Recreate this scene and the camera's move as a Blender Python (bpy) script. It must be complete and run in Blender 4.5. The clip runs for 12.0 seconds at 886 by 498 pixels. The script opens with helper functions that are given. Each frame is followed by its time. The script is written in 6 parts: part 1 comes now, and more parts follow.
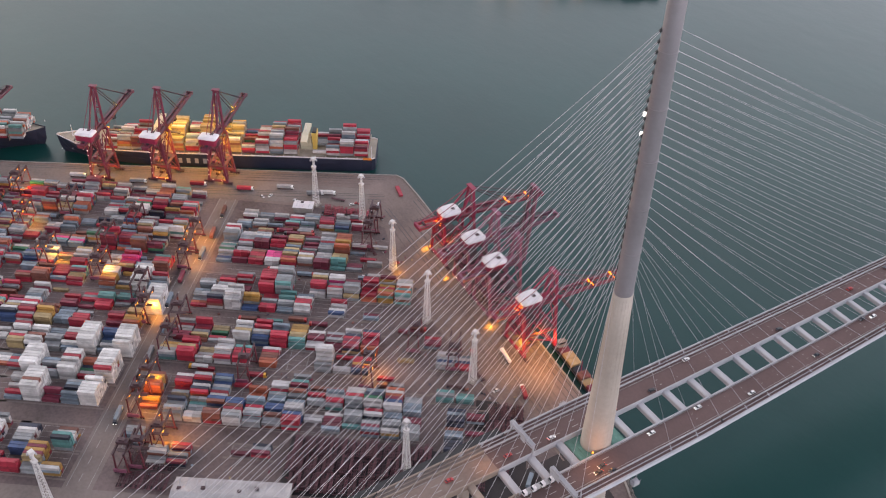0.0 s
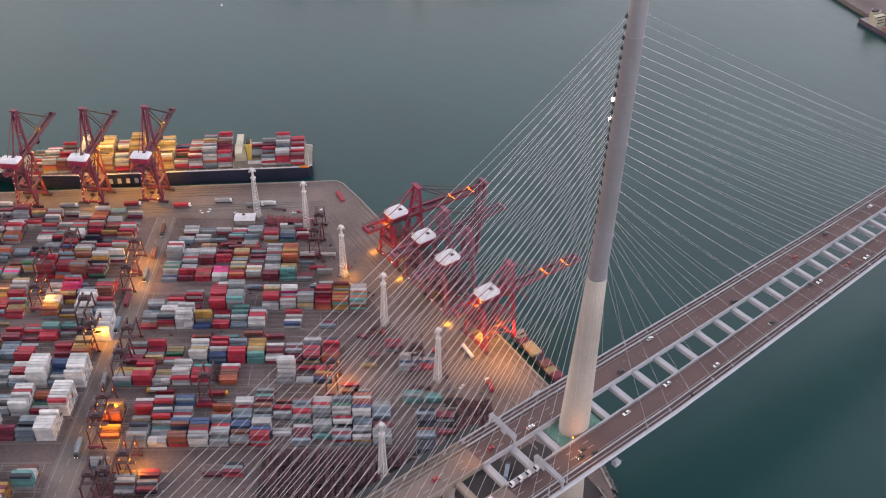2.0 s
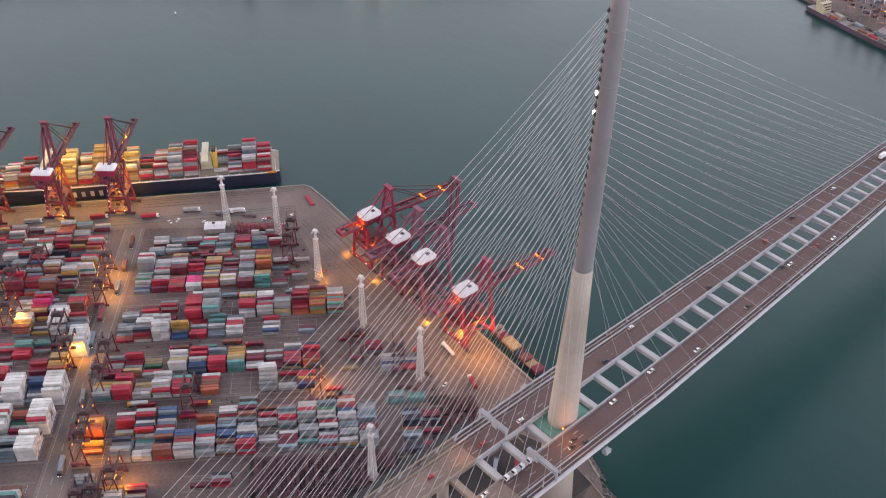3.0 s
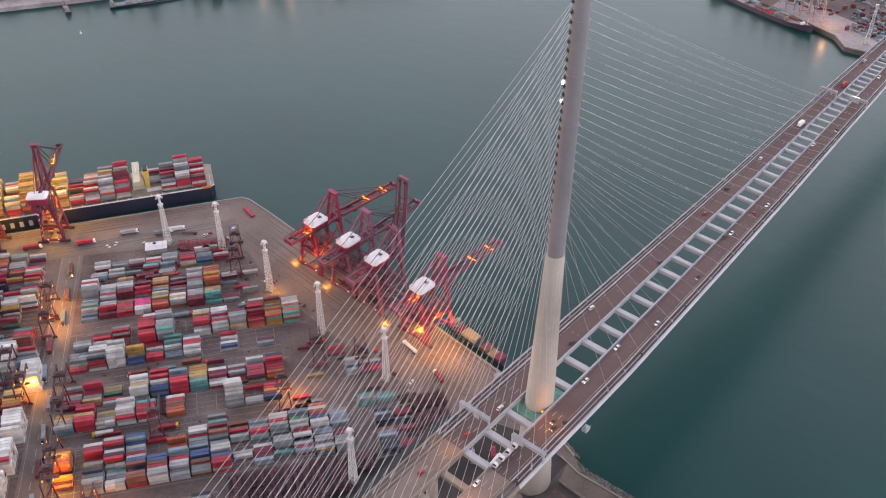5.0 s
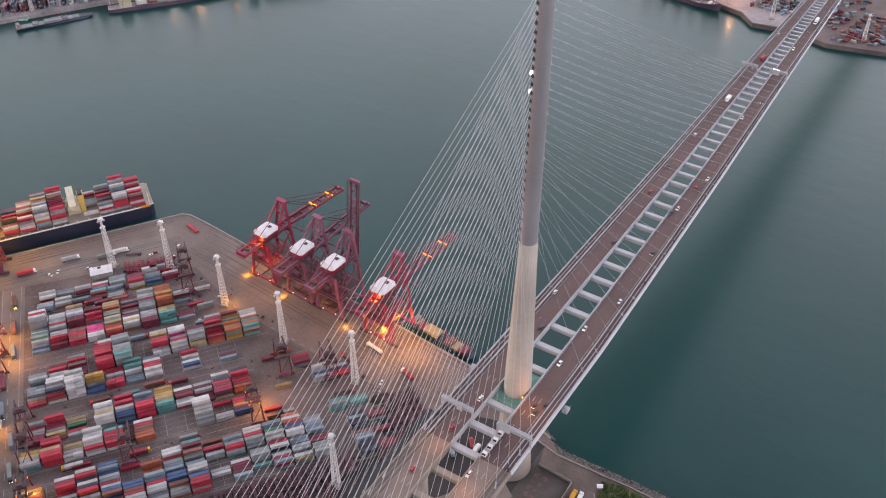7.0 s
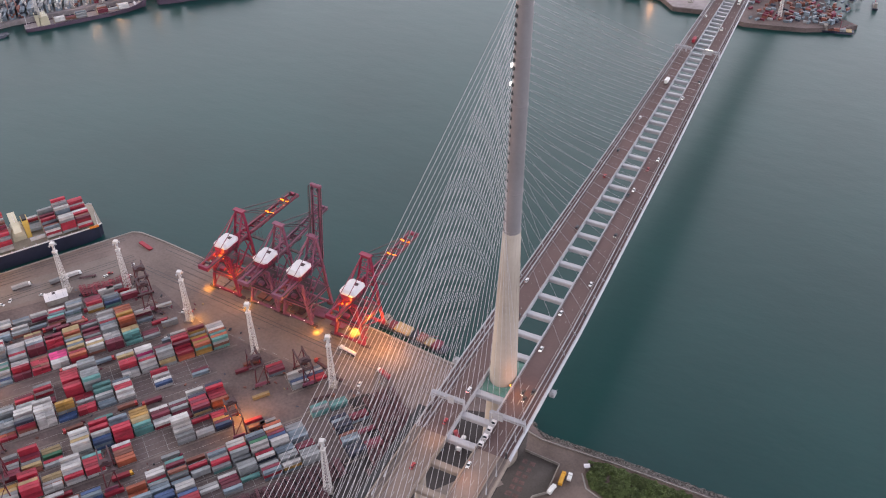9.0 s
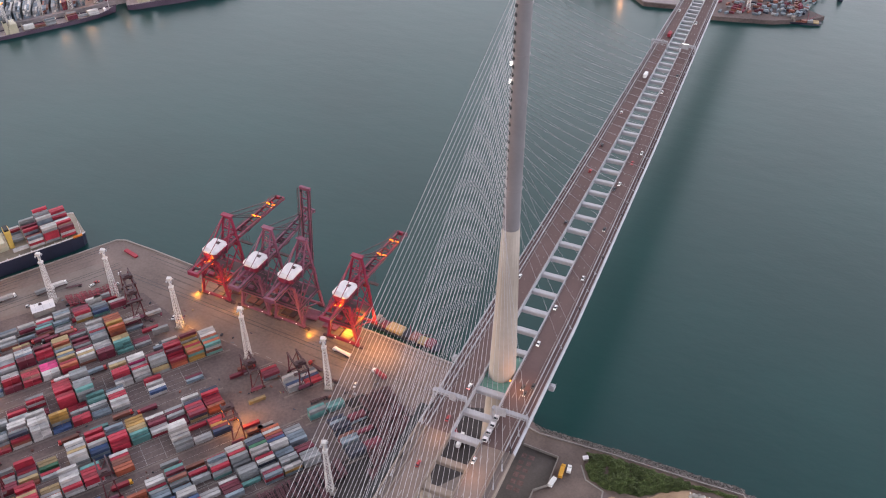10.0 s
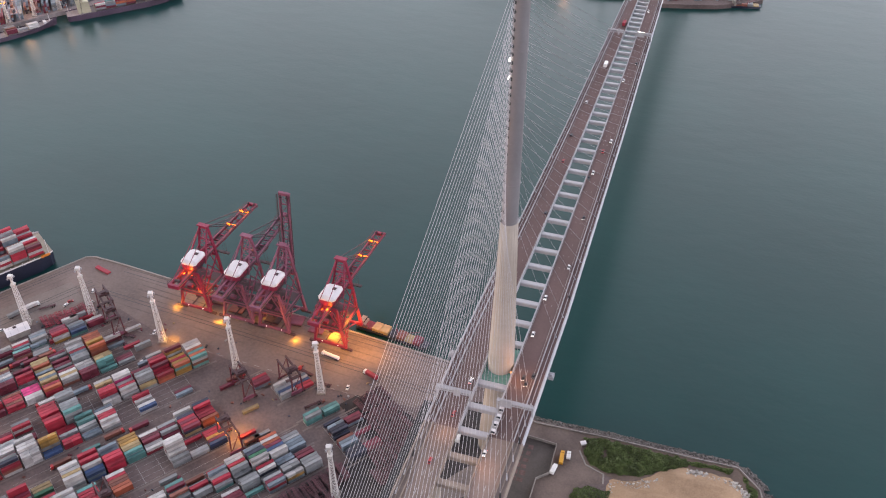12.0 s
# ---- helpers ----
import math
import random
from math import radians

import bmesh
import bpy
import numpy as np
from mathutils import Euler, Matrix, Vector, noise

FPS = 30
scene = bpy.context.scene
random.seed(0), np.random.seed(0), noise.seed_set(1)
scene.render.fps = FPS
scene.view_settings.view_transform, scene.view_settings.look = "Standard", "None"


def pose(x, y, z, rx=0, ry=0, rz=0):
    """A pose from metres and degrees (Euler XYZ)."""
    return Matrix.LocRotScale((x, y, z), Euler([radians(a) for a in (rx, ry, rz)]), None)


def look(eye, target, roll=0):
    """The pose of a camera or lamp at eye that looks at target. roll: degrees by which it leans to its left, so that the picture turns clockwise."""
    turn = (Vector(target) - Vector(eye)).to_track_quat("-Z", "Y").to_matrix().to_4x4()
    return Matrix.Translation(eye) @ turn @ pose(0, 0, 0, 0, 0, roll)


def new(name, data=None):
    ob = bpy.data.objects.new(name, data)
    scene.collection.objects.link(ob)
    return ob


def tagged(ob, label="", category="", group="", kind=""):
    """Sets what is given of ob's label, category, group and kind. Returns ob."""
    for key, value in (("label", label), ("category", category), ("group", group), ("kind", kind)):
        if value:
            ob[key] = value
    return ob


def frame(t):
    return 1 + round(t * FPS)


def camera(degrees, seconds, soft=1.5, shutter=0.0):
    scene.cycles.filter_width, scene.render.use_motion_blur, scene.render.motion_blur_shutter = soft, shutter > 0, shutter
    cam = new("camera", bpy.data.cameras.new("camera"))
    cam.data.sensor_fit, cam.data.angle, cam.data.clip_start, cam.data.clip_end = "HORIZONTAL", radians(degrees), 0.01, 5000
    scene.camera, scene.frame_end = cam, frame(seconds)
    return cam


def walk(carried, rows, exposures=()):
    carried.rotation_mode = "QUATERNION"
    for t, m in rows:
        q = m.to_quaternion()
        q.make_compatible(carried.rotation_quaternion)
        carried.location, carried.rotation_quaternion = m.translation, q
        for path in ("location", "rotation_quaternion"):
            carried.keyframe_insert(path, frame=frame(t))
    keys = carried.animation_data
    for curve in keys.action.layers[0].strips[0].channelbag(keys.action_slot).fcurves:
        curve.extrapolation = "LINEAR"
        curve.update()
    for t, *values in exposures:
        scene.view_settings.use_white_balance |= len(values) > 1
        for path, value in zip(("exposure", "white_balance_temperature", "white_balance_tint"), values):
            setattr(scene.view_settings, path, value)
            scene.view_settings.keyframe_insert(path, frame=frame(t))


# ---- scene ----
cam = camera(50.01, 12.0, soft=1.1)

# seconds, place, tilt from straight down, heading, roll
PATH = [
    (0, 231.22, -244.38, 457.64, 51.613, 57.571, 1.730),
    (0.5, 227.67, -249.02, 456.85, 51.692, 55.995, 1.734),
    (1, 224.06, -254.42, 456.30, 51.745, 54.334, 1.589),
    (1.5, 220.22, -260.45, 455.84, 51.791, 52.617, 1.421),
    (2, 216.37, -266.84, 455.76, 51.836, 50.924, 1.289),
    (2.5, 212.28, -273.51, 456.01, 51.871, 49.142, 1.148),
    (3, 207.99, -280.33, 456.47, 51.889, 47.316, 0.999),
    (5, 188.81, -307.42, 459.52, 51.906, 40.027, 0.407),
    (5.5, 183.93, -313.25, 459.81, 51.911, 38.321, 0.208),
    (6, 178.66, -318.50, 459.99, 51.917, 36.659, 0.004),
    (6.5, 173.07, -323.80, 460.36, 51.925, 34.990, -0.135),
    (7, 167.10, -329.17, 461.07, 51.864, 33.273, -0.331),
    (9, 140.32, -350.01, 462.86, 51.761, 26.872, -0.736),
    (9.5, 133.18, -355.18, 463.89, 51.721, 25.531, -0.758),
    (10, 125.86, -360.04, 465.10, 51.669, 24.201, -0.785),
    (10.5, 118.17, -364.36, 465.99, 51.602, 22.869, -0.805),
    (11, 110.38, -368.25, 466.75, 51.533, 21.548, -0.855),
    (11.5, 102.83, -371.68, 467.64, 51.457, 20.296, -0.911),
    (12, 95.48, -374.70, 468.45, 51.378, 19.081, -0.980),
]
walk(cam, [(t, pose(x, y, z, tilt, 0, head) @ pose(0, 0, 0, 0, 0, roll)) for t, x, y, z, tilt, head, roll in PATH],
     [(0.0, -0.16), (3.0, -0.1), (6.0, 0.0), (12.0, 0.0)])

# ---- world, sun, exposure ----
SUN_EL, SUN_AZ = radians(24), radians(250)
world = bpy.data.worlds.new("overcast_dusk")
scene.world = world
world.use_nodes = True
wt = world.node_tree
wt.nodes.clear()
w_out = wt.nodes.new("ShaderNodeOutputWorld")
w_sky = wt.nodes.new("ShaderNodeTexSky")
w_sky.sky_type, w_sky.sun_disc, w_sky.sun_elevation, w_sky.sun_rotation = "NISHITA", False, SUN_EL, SUN_AZ
w_sky.dust_density, w_sky.air_density = 4.0, 1.2
w_bg1 = wt.nodes.new("ShaderNodeBackground")
w_bg1.inputs[1].default_value = 0.05
w_co = wt.nodes.new("ShaderNodeTexCoord")
w_sep = wt.nodes.new("ShaderNodeSeparateXYZ")
w_ramp = wt.nodes.new("ShaderNodeValToRGB")
w_ramp.color_ramp.elements[0].position, w_ramp.color_ramp.elements[0].color = 0.42, (1.46, 1.42, 1.57, 1)
w_ramp.color_ramp.elements[1].position, w_ramp.color_ramp.elements[1].color = 0.82, (0.264, 0.275, 0.355, 1)
w_bg2 = wt.nodes.new("ShaderNodeBackground")
w_add = wt.nodes.new("ShaderNodeAddShader")
wt.links.new(w_sky.outputs[0], w_bg1.inputs[0])
wt.links.new(w_co.outputs["Generated"], w_sep.inputs[0])
wt.links.new(w_sep.outputs[2], w_ramp.inputs[0])
w_dot = wt.nodes.new("ShaderNodeVectorMath")           # the clouds are brighter towards one side
w_dot.operation, w_dot.inputs[1].default_value = "DOT_PRODUCT", (0.42, 0.9, 0.0)
w_gain = wt.nodes.new("ShaderNodeMath")
w_gain.operation, w_gain.inputs[1].default_value, w_gain.inputs[2].default_value = "MULTIPLY_ADD", 0.75, 1.3
wt.links.new(w_co.outputs["Generated"], w_dot.inputs[0])
wt.links.new(w_dot.outputs["Value"], w_gain.inputs[0])
wt.links.new(w_gain.outputs[0], w_bg2.inputs[1])
wt.links.new(w_ramp.outputs[0], w_bg2.inputs[0])
wt.links.new(w_bg1.outputs[0], w_add.inputs[0])
wt.links.new(w_bg2.outputs[0], w_add.inputs[1])
wt.links.new(w_add.outputs[0], w_out.inputs[0])

sun = new("sun", bpy.data.lights.new("sun", "SUN"))
sun.data.energy, sun.data.angle, sun.data.color = 0.72, radians(25), (1.0, 0.94, 0.92)
sun.matrix_world = look((0, 0, 900), (math.sin(SUN_AZ + math.pi) * 900, math.cos(SUN_AZ + math.pi) * 900, 900 - 900 * math.tan(SUN_EL)))


# ---- materials ----
def surf(name, color, rough=0.7, metal=0.0, var=0.18, scale=0.3, bump=0.0, fine=3.0, glow=0.0, per="none", hue=(0, 0, 0), coat=0.0):
    """Paint, concrete, steel: the colour varied by broad stains and fine grain, and piece by piece where asked."""
    m = bpy.data.materials.new(name)
    m.use_nodes = True
    nt = m.node_tree
    b = nt.nodes["Principled BSDF"]
    b.inputs["Roughness"].default_value, b.inputs["Metallic"].default_value = rough, metal
    co = nt.nodes.new("ShaderNodeTexCoord")
    n1, n2 = nt.nodes.new("ShaderNodeTexNoise"), nt.nodes.new("ShaderNodeTexNoise")
    n1.inputs["Scale"].default_value, n1.inputs["Detail"].default_value = scale, 5
    n2.inputs["Scale"].default_value, n2.inputs["Detail"].default_value = scale * 9 * fine / 3, 3
    add = nt.nodes.new("ShaderNodeMath")
    add.operation = "MULTIPLY_ADD"
    add.inputs[1].default_value = 0.45
    ramp = nt.nodes.new("ShaderNodeValToRGB")
    e = ramp.color_ramp.elements
    e[0].position, e[1].position = 0.38, 1.0
    e[0].color = (*[max(0, c * (1 - 1.6 * var)) for c in color], 1)
    e[1].color = (*[min(1, c * (1 + 1.3 * var) + h * var) for c, h in zip(color, hue)], 1)
    for n in (n1, n2):
        nt.links.new(co.outputs["Object"], n.inputs["Vector"])
    nt.links.new(n2.outputs[0], add.inputs[0])
    nt.links.new(n1.outputs[0], add.inputs[2])
    nt.links.new(add.outputs[0], ramp.inputs[0])
    last = ramp.outputs[0]
    if per != "none":
        src = nt.nodes.new("ShaderNodeNewGeometry") if per == "island" else nt.nodes.new("ShaderNodeObjectInfo")
        hs = nt.nodes.new("ShaderNodeHueSaturation")
        mr = nt.nodes.new("ShaderNodeMapRange")
        mr.inputs[3].default_value, mr.inputs[4].default_value = 0.62, 1.25
        nt.links.new(src.outputs["Random Per Island" if per == "island" else "Random"], mr.inputs[0])
        nt.links.new(mr.outputs[0], hs.inputs["Value"])
        nt.links.new(last, hs.inputs["Color"])
        last = hs.outputs[0]
    nt.links.new(last, b.inputs["Base Color"])
    if bump:
        bp = nt.nodes.new("ShaderNodeBump")
        bp.inputs["Strength"].default_value, bp.inputs["Distance"].default_value = bump, 0.3
        nt.links.new(n2.outputs[0], bp.inputs["Height"])
        nt.links.new(bp.outputs[0], b.inputs["Normal"])
    if glow:
        b.inputs["Emission Color"].default_value = (*color, 1)
        b.inputs["Emission Strength"].default_value = glow
    return m


def water_material():
    m = bpy.data.materials.new("sea_water")
    m.use_nodes = True
    nt = m.node_tree
    b = nt.nodes["Principled BSDF"]
    b.inputs["Roughness"].default_value, b.inputs["IOR"].default_value = 0.3, 1.37
    co = nt.nodes.new("ShaderNodeTexCoord")
    n1 = nt.nodes.new("ShaderNodeTexNoise")
    n1.inputs["Scale"].default_value, n1.inputs["Detail"].default_value = 0.006, 4
    ramp = nt.nodes.new("ShaderNodeValToRGB")
    e = ramp.color_ramp.elements
    e[0].position, e[0].color = 0.3, (0.003, 0.033, 0.031, 1)
    e[1].position, e[1].color = 0.75, (0.005, 0.046, 0.043, 1)
    nt.links.new(co.outputs["Object"], n1.inputs["Vector"])
    nt.links.new(n1.outputs[0], ramp.inputs[0])
    nt.links.new(ramp.outputs[0], b.inputs["Base Color"])
    mp = nt.nodes.new("ShaderNodeMapping")
    mp.inputs["Scale"].default_value = (1.0, 1.7, 1.0)
    n2, n3 = nt.nodes.new("ShaderNodeTexNoise"), nt.nodes.new("ShaderNodeTexNoise")
    n2.inputs["Scale"].default_value, n2.inputs["Detail"].default_value = 0.22, 6
    n3.inputs["Scale"].default_value, n3.inputs["Detail"].default_value = 0.03, 4
    nt.links.new(co.outputs["Object"], mp.inputs[0])
    for n in (n2, n3):
        nt.links.new(mp.outputs[0], n.inputs["Vector"])
    b1, b2 = nt.nodes.new("ShaderNodeBump"), nt.nodes.new("ShaderNodeBump")
    b1.inputs["Strength"].default_value, b1.inputs["Distance"].default_value = 0.08, 0.5
    b2.inputs["Strength"].default_value, b2.inputs["Distance"].default_value = 0.11, 2.0
    nt.links.new(n2.outputs[0], b1.inputs["Height"])
    nt.links.new(n3.outputs[0], b2.inputs["Height"])
    nt.links.new(b1.outputs[0], b2.inputs["Normal"])
    nt.links.new(b2.outputs[0], b.inputs["Normal"])
    return m


WATER = water_material()
YARD = surf("yard_asphalt", (0.128, 0.094, 0.09), 0.85, var=0.38, scale=0.03, bump=0.05, fine=6)
APRON = surf("quay_concrete", (0.172, 0.129, 0.117), 0.85, var=0.25, scale=0.03, bump=0.05, fine=6)
ROADC = surf("road_concrete", (0.178, 0.143, 0.13), 0.85, var=0.22, scale=0.03, fine=6)
KERB = surf("kerb_concrete", (0.26, 0.23, 0.21), 0.8, var=0.2, scale=0.2)
MARK = surf("road_paint", (0.33, 0.31, 0.295), 0.7, var=0.25, scale=0.2)
RAILM = surf("dark_rail_groove", (0.07, 0.06, 0.06), 0.6, var=0.2)
DECKR = surf("bridge_asphalt", (0.114, 0.07, 0.066), 0.85, var=0.16, scale=0.03, bump=0.04, fine=8)
STEELG = surf("pale_grey_steel_paint", (0.38, 0.37, 0.39), 0.45, var=0.08, scale=0.1)
SOFFIT = surf("grey_steel_paint", (0.42, 0.42, 0.45), 0.5, var=0.08, scale=0.1)
CONC = surf("tower_concrete", (0.44, 0.375, 0.32), 0.8, var=0.1, scale=0.05, bump=0.05)
STEELT = surf("stainless_tower_skin", (0.33, 0.30, 0.31), 0.42, metal=0.45, var=0.08, scale=0.06)
BLACK = surf("black_rubber", (0.025, 0.025, 0.027), 0.7, var=0.2)
CABLE = surf("cable_sheath", (0.47, 0.44, 0.46), 0.4, var=0.05)
GREEN_NET = surf("green_platform_mesh", (0.13, 0.27, 0.22), 0.6, var=0.2, scale=0.4)
CRANE_RED = surf("crane_red_paint", (0.225, 0.015, 0.048), 0.5, var=0.2, scale=0.15)
CRANE_MAROON = surf("weathered_maroon_paint", (0.195, 0.058, 0.098), 0.6, var=0.25, scale=0.15)
CRANE_DARK = surf("dark_crane_steel", (0.06, 0.03, 0.035), 0.6, var=0.25, scale=0.2)
RTG_RED = surf("yard_crane_maroon", (0.105, 0.02, 0.03), 0.55, var=0.25, scale=0.2)
HOUSE_W = surf("house_white_paint", (0.7, 0.66, 0.67), 0.5, var=0.07, scale=0.2)
GLASS = surf("dark_glass", (0.03, 0.035, 0.045), 0.08, var=0.05)
MASTW = surf("mast_white_paint", (0.6, 0.57, 0.555), 0.5, var=0.08, scale=0.3)
NAVY = surf("hull_navy", (0.026, 0.028, 0.05), 0.4, var=0.2, scale=0.05)
DECKG = surf("ship_deck_paint", (0.33, 0.28, 0.22), 0.7, var=0.2, scale=0.1)
CREAM = surf("superstructure_cream", (0.5, 0.45, 0.33), 0.5, var=0.08, scale=0.1)
FUNNEL = surf("funnel_yellow", (0.62, 0.42, 0.1), 0.5, var=0.1, scale=0.2)
ROCK = surf("riprap_rock", (0.15, 0.133, 0.122), 0.9, var=0.3, scale=0.5, bump=0.3, per="island")
SAND = surf("bare_sand", (0.36, 0.235, 0.145), 0.95, var=0.22, scale=0.06, bump=0.15, hue=(0.0, 0.04, 0.03), fine=6)
SOIL = surf("dark_soil", (0.14, 0.1, 0.08), 0.95, var=0.3, scale=0.1)
LEAF = surf("scrub_leaves", (0.092, 0.122, 0.036), 0.8, var=0.35, scale=0.15, per="island")
CHASSIS = surf("chassis_maroon", (0.095, 0.035, 0.045), 0.6, var=0.3, scale=0.5, per="object")
ROOFW = surf("pale_metal_roof", (0.35, 0.33, 0.33), 0.55, var=0.25, scale=0.1)
CAR_W = surf("white_car_paint", (0.75, 0.74, 0.73), 0.3, var=0.05)
CAR_D = surf("dark_car_paint", (0.05, 0.05, 0.055), 0.3, var=0.1)
CAR_R = surf("red_car_paint", (0.4, 0.04, 0.04), 0.3, var=0.1)
CAR_Y = surf("yellow_truck_paint", (0.6, 0.3, 0.03), 0.4, var=0.1)
# near-black: holds the deck's shade under the bridge; reused under the trailers
LOT = surf("deck_shade_and_lot_asphalt", (0.034, 0.028, 0.029), 0.85, var=0.3, scale=0.08, bump=0.05, fine=5)
# far hull and apron: distance haze is mixed into the base colours
FAR_HULL = surf("hazed_far_hull", (0.085, 0.055, 0.085), 0.6, var=0.2, scale=0.05)
FAR_APRON = surf("hazed_far_apron", (0.3, 0.26, 0.265), 0.85, var=0.3, scale=0.03)
LOTGREY = surf("worn_lot_asphalt", (0.066, 0.055, 0.05), 0.85, var=0.3, scale=0.06, bump=0.05, fine=5)
LOTRED = surf("faded_red_paint", (0.115, 0.066, 0.06), 0.8, var=0.4, scale=0.5)
DUSTY = surf("dusty_concrete", (0.14, 0.104, 0.09), 0.9, var=0.3, scale=0.06, bump=0.08, fine=5)
BACKROAD = surf("worn_concrete_roadway", (0.2, 0.147, 0.125), 0.85, var=0.2, scale=0.04, fine=6)
BACKCONC = surf("back_span_concrete", (0.25, 0.2, 0.165), 0.8, var=0.15, scale=0.06, bump=0.05)
RUBBLE = surf("broken_concrete", (0.46, 0.42, 0.38), 0.9, var=0.25, scale=0.5, bump=0.3, per="island")
SODIUM = surf("sodium_bulb", (1.0, 0.22, 0.01), glow=2.4, var=0.0)
AMBER = surf("amber_bulb", (1.0, 0.33, 0.03), glow=2.4, var=0.0)
WHITEBULB = surf("white_bulb", (1.0, 0.93, 0.85), glow=3, var=0.0)
REDBULB = surf("red_tail_bulb", (1.0, 0.05, 0.02), glow=4, var=0.0)
ORANGE_SHIP = surf("orange_paint", (0.7, 0.22, 0.03), 0.5, var=0.15)
GREEN_SHIP = surf("pale_green_paint", (0.35, 0.55, 0.4), 0.5, var=0.15)

PALETTE = {
    "white": (0.43, 0.41, 0.405), "grey": (0.235, 0.24, 0.25), "bluegrey": (0.17, 0.21, 0.25), "red": (0.33, 0.023, 0.044),
    "maroon": (0.15, 0.022, 0.042), "brown": (0.19, 0.068, 0.05), "orange": (0.33, 0.085, 0.045), "tan": (0.33, 0.24, 0.12),
    "yellow": (0.34, 0.19, 0.05), "teal": (0.10, 0.24, 0.23), "blue": (0.04, 0.07, 0.16), "navy": (0.028, 0.032, 0.055),
    "green": (0.04, 0.16, 0.085), "pink": (0.52, 0.04, 0.17), "bone": (0.56, 0.535, 0.52)}
COLS = list(PALETTE)
BOXMAT = {k: surf("container_" + k, v, 0.6, var=0.2, scale=0.25, per="island") for k, v in PALETTE.items()}
BOXMAT1 = {k: surf("container_single_" + k, v, 0.6, var=0.2, scale=0.25, per="object") for k, v in PALETTE.items()}
MIX = ("white", 17), ("grey", 20), ("bluegrey", 15), ("red", 19), ("maroon", 17), ("brown", 11), ("orange", 6), ("tan", 5), ("yellow", 3), ("teal", 5), ("blue", 4), ("navy", 5), ("green", 2), ("pink", 1)


# ---- building helpers ----
def thing(name, m, label, category, group="", kind=""):
    ob = new(name)
    ob.matrix_world = m
    ob.empty_display_size = 1
    return tagged(ob, label, category, group, kind)


def mesh_of(bm, name, material):
    me = bpy.data.meshes.new(name)
    bm.to_mesh(me)
    bm.free()
    for mt in material if isinstance(material, (list, tuple)) else (material,):
        me.materials.append(mt)
    return me


def part(name, bm, material, parent, label=""):
    ob = new(name, mesh_of(bm, name, material))
    ob.parent = parent
    if label:
        ob["label"] = label
    return ob


def solid(name, bm, material, label="", category="", group="", kind="", m=None):
    ob = new(name, mesh_of(bm, name, material))
    if m is not None:
        ob.matrix_world = m
    return tagged(ob, label, category, group, kind)


def put(bm, verts, faces, mi=0):
    vs = [bm.verts.new(v) for v in verts]
    for f in faces:
        bm.faces.new([vs[i] for i in f]).material_index = mi


CUBE = ((0, 3, 2, 1), (4, 5, 6, 7), (0, 1, 5, 4), (1, 2, 6, 5), (2, 3, 7, 6), (3, 0, 4, 7))


def box(bm, x0, y0, z0, x1, y1, z1, mi=0):
    put(bm, [(x0, y0, z0), (x1, y0, z0), (x1, y1, z0), (x0, y1, z0), (x0, y0, z1), (x1, y0, z1), (x1, y1, z1), (x0, y1, z1)], CUBE, mi)
    return bm


def beam(bm, p, q, w, h=None, w2=None, mi=0):
    """A box beam from p to q, w wide and h deep, tapering to w2."""
    p, q = Vector(p), Vector(q)
    d = (q - p).normalized()
    side = d.cross(Vector((0, 0, 1)))
    side = side.normalized() if side.length > 0.02 else Vector((1, 0, 0))
    up = side.cross(d)
    h = h or w
    s = (w2 or w) / w
    vs = []
    for c, k in ((p, 1), (q, s)):
        for a, b in ((-1, -1), (1, -1), (1, 1), (-1, 1)):
            vs.append(c + side * a * w / 2 * k + up * b * h / 2 * k)
    put(bm, vs, CUBE, mi)
    return bm


def tube(bm, p, q, r, r2=None, n=8, mi=0):
    p, q = Vector(p), Vector(q)
    d = (q - p).normalized()
    side = d.cross(Vector((0, 0, 1)))
    side = side.normalized() if side.length > 0.02 else Vector((1, 0, 0))
    up = side.cross(d)
    r2 = r if r2 is None else r2
    vs = [c + (side * math.cos(i * math.tau / n) + up * math.sin(i * math.tau / n)) * k for c, k in ((p, r), (q, r2)) for i in range(n)]
    fs = [(i, (i + 1) % n, n + (i + 1) % n, n + i) for i in range(n)] + [tuple(range(n - 1, -1, -1)), tuple(range(n, 2 * n))]
    put(bm, vs, fs, mi)
    return bm


def prism(bm, pts, z0, z1, mi=0):
    n = len(pts)
    put(bm, [(x, y, z0) for x, y in pts] + [(x, y, z1) for x, y in pts], [(i, (i + 1) % n, n + (i + 1) % n, n + i) for i in range(n)] + [tuple(range(n - 1, -1, -1)), tuple(range(n, 2 * n))], mi)
    return bm


def B():
    return bmesh.new()


def joined(name, verts, faces, mats, index, label, category, m=None):
    """One mesh of many like pieces."""
    me = bpy.data.meshes.new(name)
    me.from_pydata(verts, [], faces)
    for mt in mats:
        me.materials.append(mt)
    me.polygons.foreach_set("material_index", index)
    ob = new(name, me)
    if m is not None:
        ob.matrix_world = m
    return tagged(ob, label, category, kind="stuff")


def loft(bm, rings):
    """Skins closed rings of one count of points, one above the other, and caps both ends."""
    rs = [[bm.verts.new(p) for p in ring] for ring in rings]
    n = len(rs[0])
    for a, b in zip(rs, rs[1:]):
        for i in range(n):
            bm.faces.new((a[i], a[(i + 1) % n], b[(i + 1) % n], b[i]))
    bm.faces.new(rs[0][::-1])
    bm.faces.new(rs[-1])
    return bm


LAMPS = bpy.data.lights


